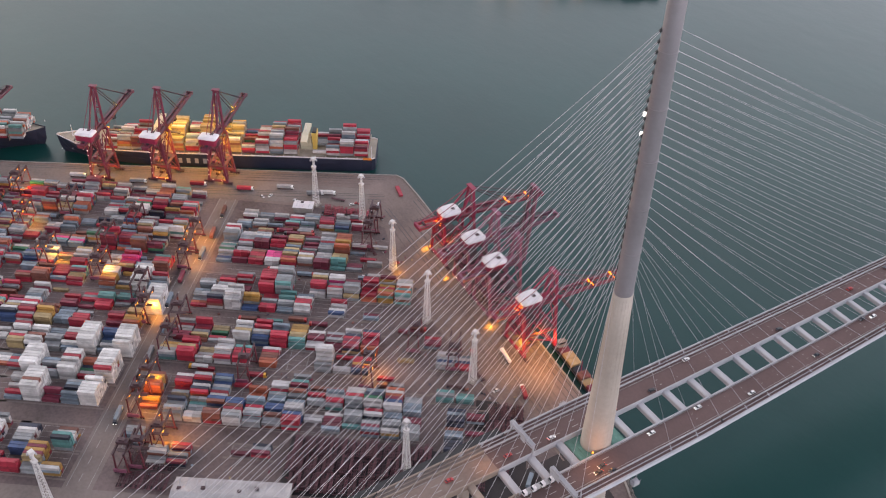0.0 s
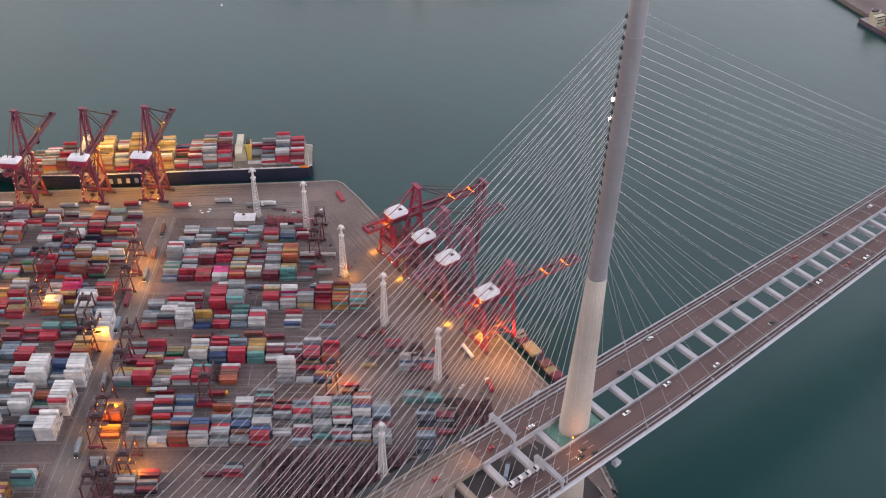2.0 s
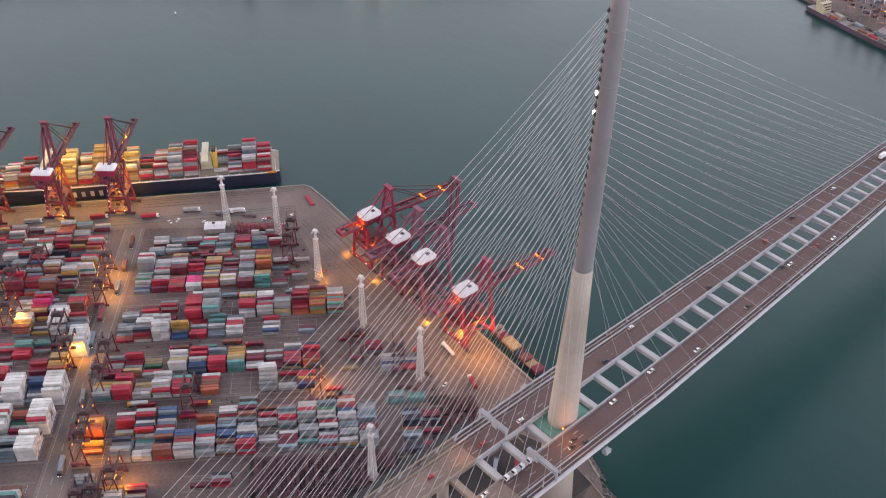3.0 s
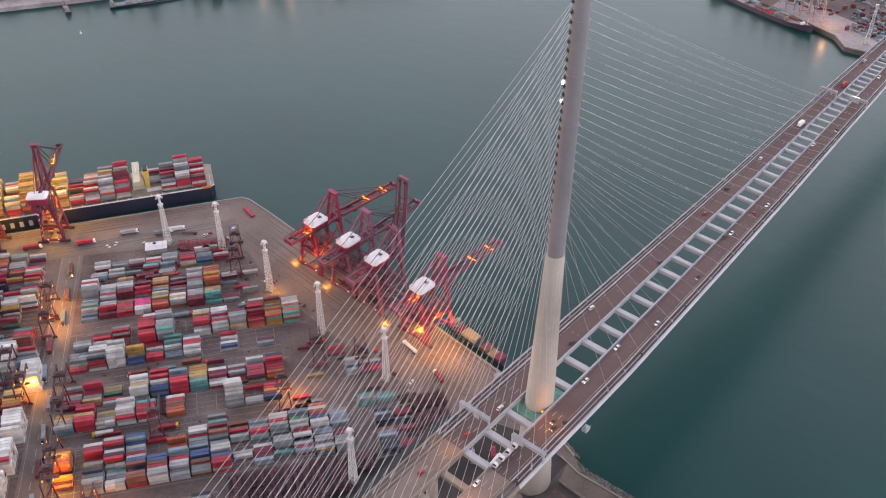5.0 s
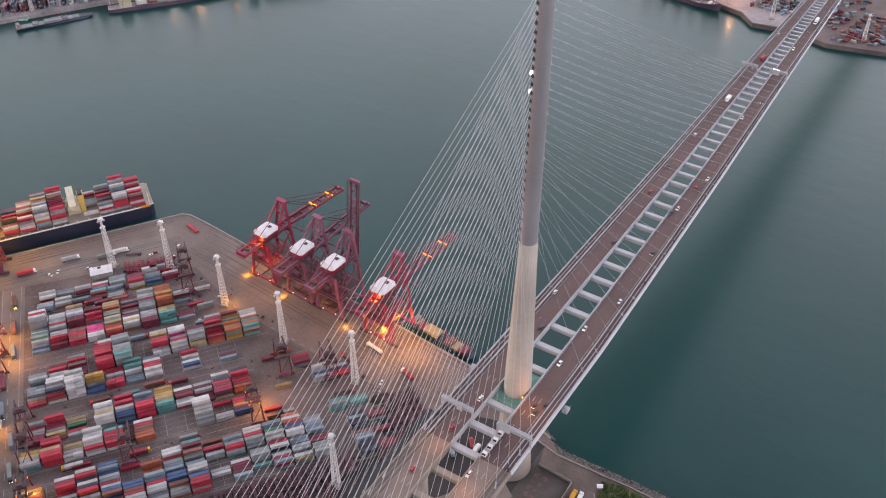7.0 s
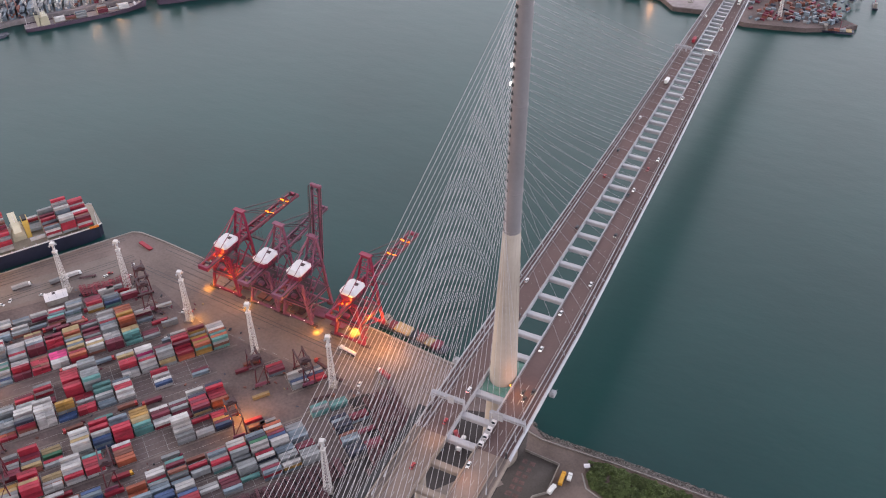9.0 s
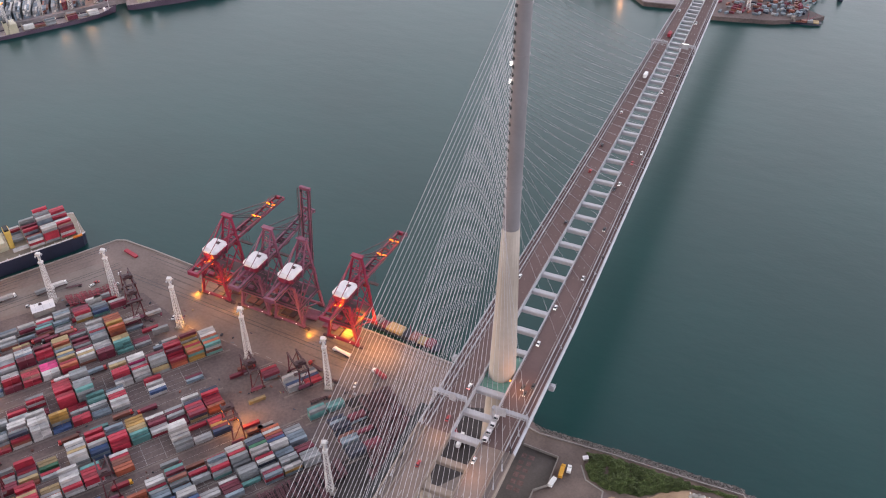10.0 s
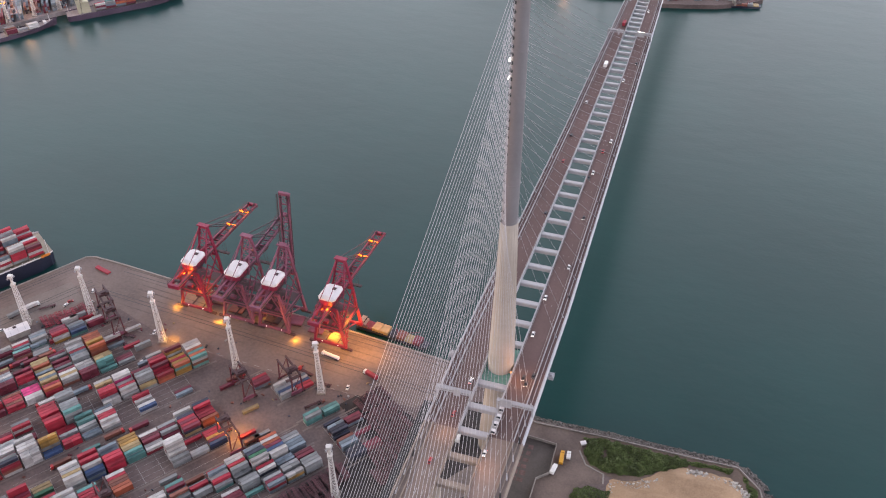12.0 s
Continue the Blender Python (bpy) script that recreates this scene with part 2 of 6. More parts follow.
def lamp(x, y, z, energy, color=(1.0, 0.42, 0.08), radius=1.0):
    d = LAMPS.new("sodium_light", "POINT")
    d.energy, d.color, d.shadow_soft_size = energy, color, radius
    ob = new("sodium_light", d)
    ob.location = (x, y, z)
    return ob


YARD_M = pose(-356, 79, 5, 0, 0, 53.5)      # the yard's own axes: x along the rows, y towards the ship


def yard(a, b, z=0.0):
    return YARD_M @ Vector((a, b, z))


# ---- water and land ----
bm = B()
box(bm, -4500, -4500, -8, 4500, 4500, 0)
solid("water", bm, WATER, "calm teal harbour water", "water", kind="structure")

COAST = [(-356, 80), (-349, 82.5), (-322, 81), (-286, 77.5), (-150, 68), (-52, 58), (8, 33), (18, 25.5), (65, 27), (118, 27.2), (144, 28), (158.5, 14), (168, -20), (180, -70), (190, -1500), (-1373, -1500), (-548, -215)]
bm = B()
prism(bm, COAST, -6, 5.0)
solid("ground", bm, YARD, "grey-brown terminal asphalt with stains", "ground", kind="structure")

# quay aprons, a hand's breadth of topping over the yard
bm = B()
prism(bm, [(-546, -213), (-356.5, 79), (-349, 81.5), (-322, 80), (-286, 76.5), (-150, 67), (-53, 57), (-30, 46), (-60, 12), (-120, 10), (-185, 13), (-250, 20), (-296, 36), (-330, 22), (-395, -58), (-500, -222)], 4.9, 5.04)
solid("apron_pavement", bm, APRON, "pale stained concrete quay apron", "pavement", kind="structure")

# cope and fenders along the quays
bm = B()
for p, q in (((-548, -215), (-356, 80)), ((-356, 80), (-349, 82.5)), ((-349, 82.5), (-322, 81)), ((-322, 81), (-286, 77.5)), ((-286, 77.5), (-150, 68)), ((-150, 68), (-52, 58)), ((-52, 58), (8, 33))):
    beam(bm, (*p, 5.1), (*q, 5.1), 1.2, 0.9)
quay_cope = solid("quay_cope", bm, KERB, "pale concrete cope along the quay edge", "kerb", kind="structure")
bm = B()
for i in range(60):
    p = Vector((-546, -213)).lerp(Vector((-358, 77)), i / 59)
    box(bm, p.x - 0.6, p.y - 0.6, 1.0, p.x + 0.9, p.y + 0.9, 4.4)
for i in range(40):
    p = Vector((-286, 78.8)).lerp(Vector((-54, 58.9)), i / 39)
    box(bm, p.x - 0.6, p.y - 0.4, 1.0, p.x + 0.6, p.y + 0.9, 4.4)
solid("quay_fenders", bm, BLACK, "black rubber quay fenders", "fender", kind="structure")

# crane rails and cable slots, let into the apron
bm = B()
for off in (-4.2, -7.0, -29.0, -31.5, -36):
    d = Vector((0.54, 0.841))
    n = Vector((-0.841, 0.54))
    p, q = Vector((-548, -215)) + n * off, Vector((-356, 80)) + n * off - d * 8
    beam(bm, (p.x, p.y, 5.05), (q.x, q.y, 5.05), 0.55, 0.06)
for y in (-2.0, -6.0, -29.0, -32.0):
    beam(bm, (-318, 80.0 + y, 5.05), (-40, 57.5 + y, 5.05), 0.55, 0.06)
solid("crane_rails", bm, RAILM, "dark steel crane rails in the apron", "rail", kind="structure")

# dark bands worn by tyres along the aprons
TYRE = surf("tyre_darkened_concrete", (0.15, 0.113, 0.103), 0.85, var=0.35, scale=0.02, fine=6)
bm = B()
way = Vector((192, 295)).normalized()
side = Vector((-way.y, way.x))
for i, off in enumerate((-10.5, -14.5, -20.5, -24, -39)):
    p, q = Vector((-548, -215)) + side * off + way * (10 + 9 * (i % 3)), Vector((-356, 80)) + side * off - way * (14 + 6 * (i % 4))
    beam(bm, (p.x, p.y, 5.035), (q.x, q.y, 5.035), 0.9 + .3 * (i % 3), 0.03)
for i, off in enumerate((-9, -14, -19.5, -24, -38)):
    beam(bm, (-330 + 7 * (i % 3), 81 + off, 5.035), (-40 - 9 * (i % 4), 56.5 + off, 5.035), 0.8 + .3 * (i % 3), 0.03)
for i in range(5):
    pts = [Vector((-372 + i * 3.2 + 26 * k / 8 + 30 * (k / 8) ** 2, 20 + i * 3 + 44 * k / 8 - 22 * (k / 8) ** 2)) for k in range(9)]
    for p, q in zip(pts, pts[1:]):
        beam(bm, (p.x, p.y, 5.035), (q.x, q.y, 5.035), 0.8, 0.03)
solid("tyre_marks", bm, TYRE, "dark tyre-worn bands on the quay concrete", "marking", kind="structure")

# roads through the yard
bm = B()
for pts in (((-138, -50.5), (-122, -50.5), (-132, -345), (-150, -345)), ((-420, -346), (140, -336), (140, -352), (-420, -362)), ((-420, -22), (-18, -22), (-18, -48), (-420, -50))):
    top = 5.03 if pts[0][0] == -138 else 5.05 if pts[0][1] == -346 else 5.06
    prism(bm, [(yard(a, b).x, yard(a, b).y) for a, b in pts], 5.0, top)
solid("road", bm, ROADC, "pale worn concrete yard road", "road", kind="structure")
bm = B()
for i in range(24):
    b0 = -40 - i * 12.6
    a0 = -131 - i * 0.45
    p, q = yard(a0, b0, 0.045), yard(a0 - 0.3, b0 - 6, 0.045)
    beam(bm, p, q, 0.35, 0.02)
for off in (-8, 8):
    p, q = yard(-131 + off * .8, -50, 0.045), yard(-141 + off * .8, -340, 0.045)
    beam(bm, p, q, 0.25, 0.02)
for lane in (-90, -137, -189, -241):
    beam(bm, yard(-108, lane, 0.02), yard(10, lane, 0.02), 0.14, 0.03)
    beam(bm, yard(-400, lane, 0.02), yard(-148, lane, 0.02), 0.14, 0.03)
for i in range(26):
    x = -300 + i * 9.5
    beam(bm, (x, 22 - (x + 300) * 0.06, 5.06), (x + 4, 21.7 - (x + 300) * 0.06, 5.06), 0.3, 0.02)
solid("road_markings", bm, MARK, "worn white road markings", "marking", kind="structure")

# ---- open ground beside the bridge ----
def inside(poly, x, y):
    """How far a point lies inside an outline, in metres; less than nothing outside."""
    best, odd = 1e9, False
    for (x0, y0), (x1, y1) in zip(poly, poly[1:] + poly[:1]):
        k = max(0.0, min(1.0, ((x - x0) * (x1 - x0) + (y - y0) * (y1 - y0)) / ((x1 - x0) ** 2 + (y1 - y0) ** 2)))
        best = min(best, math.hypot(x - x0 - k * (x1 - x0), y - y0 - k * (y1 - y0)))
        if (y0 > y) != (y1 > y) and x < x0 + (y - y0) / (y1 - y0) * (x1 - x0):
            odd = not odd
    return best if odd else -best


bm = B()
prism(bm, [(10, 25), (51, 24), (49.5, 9), (55, 0.5), (66.6, -3.4), (67.6, -10.5), (56, -14.5), (50.5, -20), (49, -90), (30, -90), (29, -24), (29, -19.5), (35.5, -13), (35, 9.5), (12, 11)], 4.9, 5.05)
solid("access_pavement", bm, DUSTY, "dusty pale concrete access yard", "pavement", kind="structure")
bm = B()
prism(bm, [(8, 26), (12, 11), (34.6, 9.3), (35.2, -12.8), (28.6, -19.5), (28.7, -130), (8, -130)], 4.9, 5.04)
solid("lot_pavement", bm, LOTGREY, "worn asphalt lot beside the bridge", "pavement", kind="structure")
# ground below the decks, their shade put into its colour
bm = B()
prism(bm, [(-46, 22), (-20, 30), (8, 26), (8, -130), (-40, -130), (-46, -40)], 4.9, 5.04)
solid("underbridge_pavement", bm, LOT, "asphalt under the bridge, darkened for the deck's shade", "pavement", kind="structure")
bm = B()
for i in range(6):
    for x in (13.5, 18.0):
        p = random.Random(i * 7 + int(x))
        box(bm, x + p.uniform(-.5, .5), -24 + i * 5.2, 5.0, x + 3.2 + p.uniform(-.5, .5), -21 + i * 5.2 + p.uniform(-.6, .9), 5.06)
solid("lot_markings", bm, LOTRED, "faded red painted bays on the dark lot", "marking", kind="structure")
bm = B()
for p, q in (((49.2, 10), (55, 0.5)), ((55, 0.5), (66.6, -3.4)), ((66.6, -3.4), (67.6, -10.5))):
    beam(bm, (*p, 5.1), (*q, 5.1), 0.9, 0.35)
solid("access_kerb", bm, KERB, "pale concrete kerb along the access yard", "kerb", kind="structure")

SAND_EDGE = [(71, -6), (85, -3.4), (95, 5), (102, 12), (107, 15.2), (124, 16.1), (139, 16.6), (147.5, 10.7), (151, 4), (158, -30), (166, -90), (100, -110), (76, -60), (70, -25)]
N = 60
vs, fs = [], []
for j in range(N + 1):
    for i in range(N + 1):
        x, y = 62 + i * 106 / N, -112 + j * 132 / N
        d = inside(SAND_EDGE, x, y) + 1.6 * noise.noise((x * 0.2, y * 0.2, 7))
        h = 1.3 * noise.noise((x * 0.05, y * 0.05, 0)) + 0.5 * noise.noise((x * 0.3, y * 0.3, 4)) + 1.2
        vs.append((x, y, 4.85 + max(0, min(1, d / 2 + .5)) * 0.45 + max(0, h) * max(0, min(1, d / 9))))
for j in range(N):
    for i in range(N):
        k = j * (N + 1) + i
        if max(vs[m][2] for m in (k, k + 1, k + N + 1, k + N + 2)) > 4.86:
            fs.append((k, k + 1, k + N + 2, k + N + 1))
sand = joined("sand_ground", vs, fs, [SAND], [0] * len(fs), "bare tan sand heap on open ground", "sand")
sand["kind"] = "structure"
bm = B()
prism(bm, [(51, 25), (66, 26.2), (118, 26.3), (143, 27), (156, 13.5), (166, -20), (176, -70), (160, -70), (150, 2), (120, 12), (95, 2), (76, -6), (55, 1), (49.6, 9)], 4.9, 5.08)
solid("scrub_ground", bm, SOIL, "dark soil under low scrub", "ground", kind="structure")

WALL_LINE = [(2, 27.5), (18, 23.6), (65, 25.2), (118, 25.3), (143, 26), (156.5, 13), (166, -20), (176, -70)]
bm = B()
for p, q in zip(WALL_LINE, WALL_LINE[1:]):
    beam(bm, (*p, 5.35), (*q, 5.35), 0.7, 1.0)
solid("sea_wall", bm, KERB, "pale concrete sea wall", "wall", kind="structure")


def rocks(line, count, depth, r0, r1, name, label, drop=5.0, base_z=4.9, mat=None):
    """Boulders strewn on the left-hand side of a line, down to the water."""
    rng = random.Random(5)
    b = bmesh.new()
    for v in ((1, 0, 0), (-1, 0, 0), (0, 1, 0), (0, -1, 0), (0, 0, 1), (0, 0, -1), (.7, .7, .3), (-.7, .6, .35), (.6, -.7, .3), (-.6, -.7, -.2)):
        b.verts.new(v)
    bmesh.ops.convex_hull(b, input=b.verts)
    b.verts.index_update()
    tri = [tuple(v.index for v in f.verts) for f in b.faces]
    pts = [v.co.copy() for v in b.verts]
    b.free()
    lens = [(Vector(q) - Vector(p)).length for p, q in zip(line, line[1:])]
    vs, fs = [], []
    for _ in range(count):
        s = rng.uniform(0, sum(lens))
        for (p, q), ln in zip(zip(line, line[1:]), lens):
            if s <= ln:
                break
            s -= ln
        d = (Vector(q) - Vector(p)).normalized()
        n = Vector((-d.y, d.x))
        k = rng.random()
        c = Vector(p) + d * s + n * (0.8 + k * depth)
        r = rng.uniform(r0, r1)
        turn = Euler((rng.uniform(0, 6), rng.uniform(0, 6), rng.uniform(0, 6))).to_matrix()
        o = len(vs)
        sx, sy, sz = rng.uniform(.7, 1.3), rng.uniform(.7, 1.3), rng.uniform(.5, .9)
        vs += [tuple(turn @ Vector((v.x * sx * r, v.y * sy * r, v.z * sz * r)) + Vector((c.x, c.y, base_z - k * drop))) for v in pts]
        fs += [tuple(i + o for i in f) for f in tri]
    return joined(name, vs, fs, [mat or ROCK], [0] * len(fs), label, "rocks")


rocks(WALL_LINE, 4300, 8.2, 0.4, 1.1, "riprap_rocks", "grey riprap boulders sloping into the water")
rocks([(-52, 58), (8, 33)], 500, 4.0, 0.5, 1.2, "quay_end_rocks", "grey boulders at the quay end")
rocks([(108, 9), (90, 0), (70, -9)], 330, 8, 0.3, 1.0, "rubble_rocks", "pale rubble beside the scrub", 0.3, 5.5, RUBBLE)
rocks([(152, 8), (143, 15), (114, 17)], 170, 5, 0.5, 1.7, "concrete_rubble", "pale broken concrete heaps", 0.2, 5.4, RUBBLE)


def scrub(outlines, count, name, label):
    """Low bushes: many small leaf clumps, thick and thin, over the outlines given."""
    rng = random.Random(9)
    vs, fs = [], []
    for poly, share in outlines:
        xs, ys = [p[0] for p in poly], [p[1] for p in poly]
        made = 0
        while made < count * share:
            x, y = rng.uniform(min(xs) - 2, max(xs) + 2), rng.uniform(min(ys) - 2, max(ys) + 2)
            d = inside(poly, x, y) + 2.4 * noise.noise((x * 0.22, y * 0.22, 1))
            clump = 0.5 + 0.9 * noise.noise((x * 0.1, y * 0.1, 3)) + 0.5 * noise.noise((x * 0.35, y * 0.35, 8))
            if d < 0 or clump < rng.uniform(-.1, .38):
                continue
            made += 1
            top = 0.4 + max(0.0, min(1, d / 4)) * (0.5 + 3.2 * max(0.1, clump))
            z = 5.0 + top * rng.uniform(0.3, 1.0)
            s = rng.uniform(0.22, 0.62)
            turn = Euler((rng.uniform(-1, 1), rng.uniform(-1, 1), rng.uniform(0, 6))).to_matrix()
            o = len(vs)
            for v in ((-s, 0, 0), (0, -s * .6, 0.06), (s, 0, 0), (0, s * .6, -0.06)):
                vs.append(tuple(turn @ Vector(v) + Vector((x, y, z))))
            fs.append((o, o + 1, o + 2, o + 3))
    return joined(name, vs, fs, [LEAF], [0] * len(fs), label, "bushes")


scrub([([(51.9, 15), (50.5, 20.6), (58.2, 23.2), (79.7, 23.2), (112, 22.5), (114, 17.5), (102, 11.3), (90, 3.5), (77, -0.6), (66.4, -2), (58.5, 1.5), (53, 7.5)], .7),
       ([(51.4, -19), (59.5, -15), (72, -15), (77, -30), (78, -52), (54, -52)], .2), ([(146, 21), (155, 12), (162, -10), (158, -12), (151, 8)], .05), ([(114, 22.5), (140, 23.5), (138, 20.5), (114, 20)], .05)], 52000, "scrub_bushes", "low dark olive scrub")

# boundary wall round the paved lot
bm = B()
for p, q in (((12, 11), (34.8, 9.5)), ((34.8, 9.5), (35.5, -13)), ((35.5, -13), (28.8, -19.6)), ((28.8, -19.6), (28.9, -60))):
    beam(bm, (*p, 6.0), (*q, 6.0), 0.4, 2.2)
solid("lot_wall", bm, KERB, "low concrete boundary wall", "wall", kind="structure")

# ---- the bridge ----
bridge = thing("cable_stayed_bridge", pose(0, 0, 0), "twin-deck cable-stayed bridge with a round tapered tower", "bridge")


def cx(y):
    """The bridge's line bends a little to one side beyond the tower."""
    return 2.6 * min(1.0, max(0.0, y) / 250)


def wd(y):
    """The decks draw in towards the far shore: their width as a share of that at the tower."""
    return 1.0 - 0.00085 * max(0.0, min(620.0, y) - 40)


PANELS = [18.0]
while PANELS[-1] < 960:
    PANELS.append(PANELS[-1] + 18 * wd(PANELS[-1]) ** 1.7)


def dz(y):
    """The roadway's height."""
    return 77.0 + 16.0 * math.sin(max(0.0, min(1.0, (y - 20) / 620)) * math.pi / 2) ** 1.25


STATIONS = list(range(-400, 1000, 50))
MAIN, BACK = [-55, -20, *range(0, 1000, 50)], list(range(-400, -54, 69))


def sweep(bm, sec, ys=STATIONS):
    """Sweeps a closed outline (x, height over the roadway) along the bridge."""
    n = len(sec)
    rings = [[bm.verts.new((x * wd(y) + cx(y), y, dz(y) + z)) for x, z in sec] for y in ys]
    for a, b in zip(rings, rings[1:]):
        for i in range(n):
            bm.faces.new((a[i], a[(i + 1) % n], b[(i + 1) % n], b[i]))
    bm.faces.new(rings[0])
    bm.faces.new(rings[-1][::-1])
    bmesh.ops.recalc_face_normals(bm, faces=bm.faces)
    return bm


for s in (-1, 1):
    section = [(s * x, z) for x, z in ((8.1, -0.1), (27.2, -0.1), (28.0, -0.9), (24.0, -3.4), (18, -4.0), (11, -4.0), (8.1, -2.6))]
    deck = part("deck_girder", sweep(B(), section, MAIN), SOFFIT, bridge, "pale grey streamlined steel deck box")
    back = part("deck_girder", sweep(B(), section, BACK), BACKCONC, bridge, "tan concrete deck box of the back span")
    surface = [(s * x, z) for x, z in ((8.9, -0.09), (21.9, -0.09), (21.9, 0.0), (8.9, 0.0))]
    part("roadway", sweep(B(), surface, MAIN), DECKR, deck, "red-brown bridge asphalt")
    part("roadway", sweep(B(), surface, BACK), BACKROAD, back, "pale worn roadway of the back span")
    side = [(s * x, z) for x, z in ((22.5, -0.09), (26.4, -0.09), (26.4, 0.12), (22.5, 0.12))]
    part("walkway", sweep(B(), side, MAIN), DECKR, deck)
    part("walkway", sweep(B(), side, BACK), ROADC, back)
    for x, w, h in ((8.4, 0.5, 1.1), (22.2, 0.45, 1.1), (24.6, 0.3, 0.6), (26.9, 0.7, 0.9)):
        wall = [(s * (x - w / 2), -0.09), (s * (x + w / 2), -0.09), (s * (x + w / 2), h), (s * (x - w / 2), h)]
        part("parapet", sweep(B(), wall, MAIN), STEELG, deck, "pale grey steel parapet")
        part("parapet", sweep(B(), wall, BACK), BACKCONC, back, "tan concrete parapet")
    bm = B()
    for lx in (12.6, 16.3):
        for i in range(92):
            y = -390 + i * 12
            beam(bm, (s * lx * wd(y) + cx(y), y, dz(y) + 0.03), (s * lx * wd(y) + cx(y), y + 4 * wd(y), dz(y) + 0.03), 0.3 * wd(y), 0.04)
    for lx in (9.3, 20.4):
        sweep(bm, [(s * (lx - .12), 0.01), (s * (lx + .12), 0.01), (s * (lx + .12), 0.05), (s * (lx - .12), 0.05)])
    part("lane_markings", bm, MARK, deck, "white dashed lane lines")

bm = B()
for x0, x1, z0, z1 in ((-8.1, 8.1, -3.2, -0.5),):
    prism(bm, [(x0, -1.9), (x1, -1.9), (x1, 1.9), (x0, 1.9)], z0, z1 - 0.4)
    put(bm, [(x0, -1.9, z1 - .4), (x1, -1.9, z1 - .4), (x1, 1.9, z1 - .4), (x0, 1.9, z1 - .4), (x0, -1.3, z1), (x1, -1.3, z1), (x1, 1.3, z1), (x0, 1.3, z1)], CUBE)
cross_mesh = mesh_of(bm, "cross_girder", STEELG)
tan_mesh = cross_mesh.copy()
tan_mesh.materials[0] = BACKCONC
for y in [18 * k for k in range(-20, 0)] + PANELS:
    ob = new("cross_girder", cross_mesh if y > -60 else tan_mesh)
    ob.parent, ob.location, ob.scale = bridge, (cx(y), y, dz(y) + 0.3), (wd(y), wd(y) ** 1.3, 1)

def axis(z):
    """Where the tower's axis lies at a height: it leans a very little."""
    return (z - 77) * 0.0237, -(z - 77) * 0.0265


# tower: a tapering concrete shaft and a steel-skinned upper shaft
def shaft(profile, n=40):
    bm = B()
    rings = []
    for z, rx, ry in profile:
        ax, ay = axis(z)
        rings.append([bm.verts.new((ax + rx * math.cos(i * math.tau / n), ay + ry * math.sin(i * math.tau / n), z)) for i in range(n)])
    for a, b in zip(rings, rings[1:]):
        for i in range(n):
            bm.faces.new((a[i], a[(i + 1) % n], b[(i + 1) % n], b[i])).smooth = True
    bm.faces.new(rings[0][::-1])
    bm.faces.new(rings[-1])
    return bm


tower = part("tower", shaft([(4.5, 11.5, 12.5), (40, 9.3, 10.4), (77, 7.5, 8.3), (110, 6.6, 7.2), (150, 5.2, 5.6), (180.8, 4.5, 4.7)]), CONC, bridge, "round tapering beige concrete tower shaft")
upper = part("upper_shaft", shaft([(180.5, 4.45, 4.65), (181.2, 4.3, 4.5), (240, 3.95, 4.1), (300, 3.6, 3.7), (356, 3.3, 3.4), (358, 2.0, 2.0)]), STEELT, bridge, "grey stainless-clad upper tower shaft")
bm = B()
for i in range(20):
    a = i * math.tau / 20
    for z0, z1, r0, r1 in ((77, 179, 7.5, 4.52),):
        tube(bm, (r0 * math.cos(a) + axis(z0)[0], (r0 + .7) * math.sin(a) + axis(z0)[1], z0), (r1 * math.cos(a) + axis(z1)[0], (r1 + .25) * math.sin(a) + axis(z1)[1], z1), 0.1, n=5)
part("formwork_rib", bm, CONC, tower)
for z, r in ((182.0, 4.52), (205, 4.36), (229, 4.2), (253, 4.06), (277, 3.92), (301, 3.78)):
    bm = B()
    tube(bm, (*axis(z), z), (*axis(z), z + .35), r + .12, n=36)
    part("steel_collar", bm, STEELT, upper)
bm = B()
prism(bm, [(-8.0, -14.5), (8.0, -14.5), (8.0, 14.5), (-8.0, 14.5)], 74.2, 74.5)
plat = part("service_platform", bm, GREEN_NET, bridge, "green mesh platform round the tower")
for i in range(9):
    bm = B()
    beam(bm, (-8, -14 + i * 3.5, 74.6), (8, -14 + i * 3.5, 74.6), 0.18, 0.2)
    part("platform_beam", bm, GREEN_NET, plat)
bm = B()
tube(bm, (8.0, -9.0, 74.5), (8.0, -9.0, 79.2), 0.12, n=6)
box(bm, 7.7, -9.3, 79.2, 8.3, -8.7, 79.4)
part("lamp_post", bm, STEELG, plat)
bm = B()
tube(bm, (8.0, -9.0, 79.4), (8.0, -9.0, 80.1), 0.45, n=8)
part("lamp_bulb", bm, AMBER, plat, "glowing amber lamp at the tower foot")
for s in (-1, 1):
    bm = B()
    box(bm, s * 29.6 - 2.0, 0.0, 71, s * 29.6 + 1.2, 4.2, 73.6)
    box(bm, s * 29.6 - 1.5, .6, 73.6, s * 29.6 + .7, 3.6, 74.4)
    bmesh.ops.bevel(bm, geom=bm.edges[:], offset=0.3, segments=1, affect="EDGES")
    for i in range(5):
        beam(bm, (s * 29.6 - 2.0, i * 1.05, 73.6), (s * 29.6 - 2.0, i * 1.05, 74.8), 0.12)
        beam(bm, (s * 29.6 + 1.2, i * 1.05, 73.6), (s * 29.6 + 1.2, i * 1.05, 74.8), 0.12)
    part("bearing_platform", bm, STEELG, bridge, "pale steel platform at the deck edge")

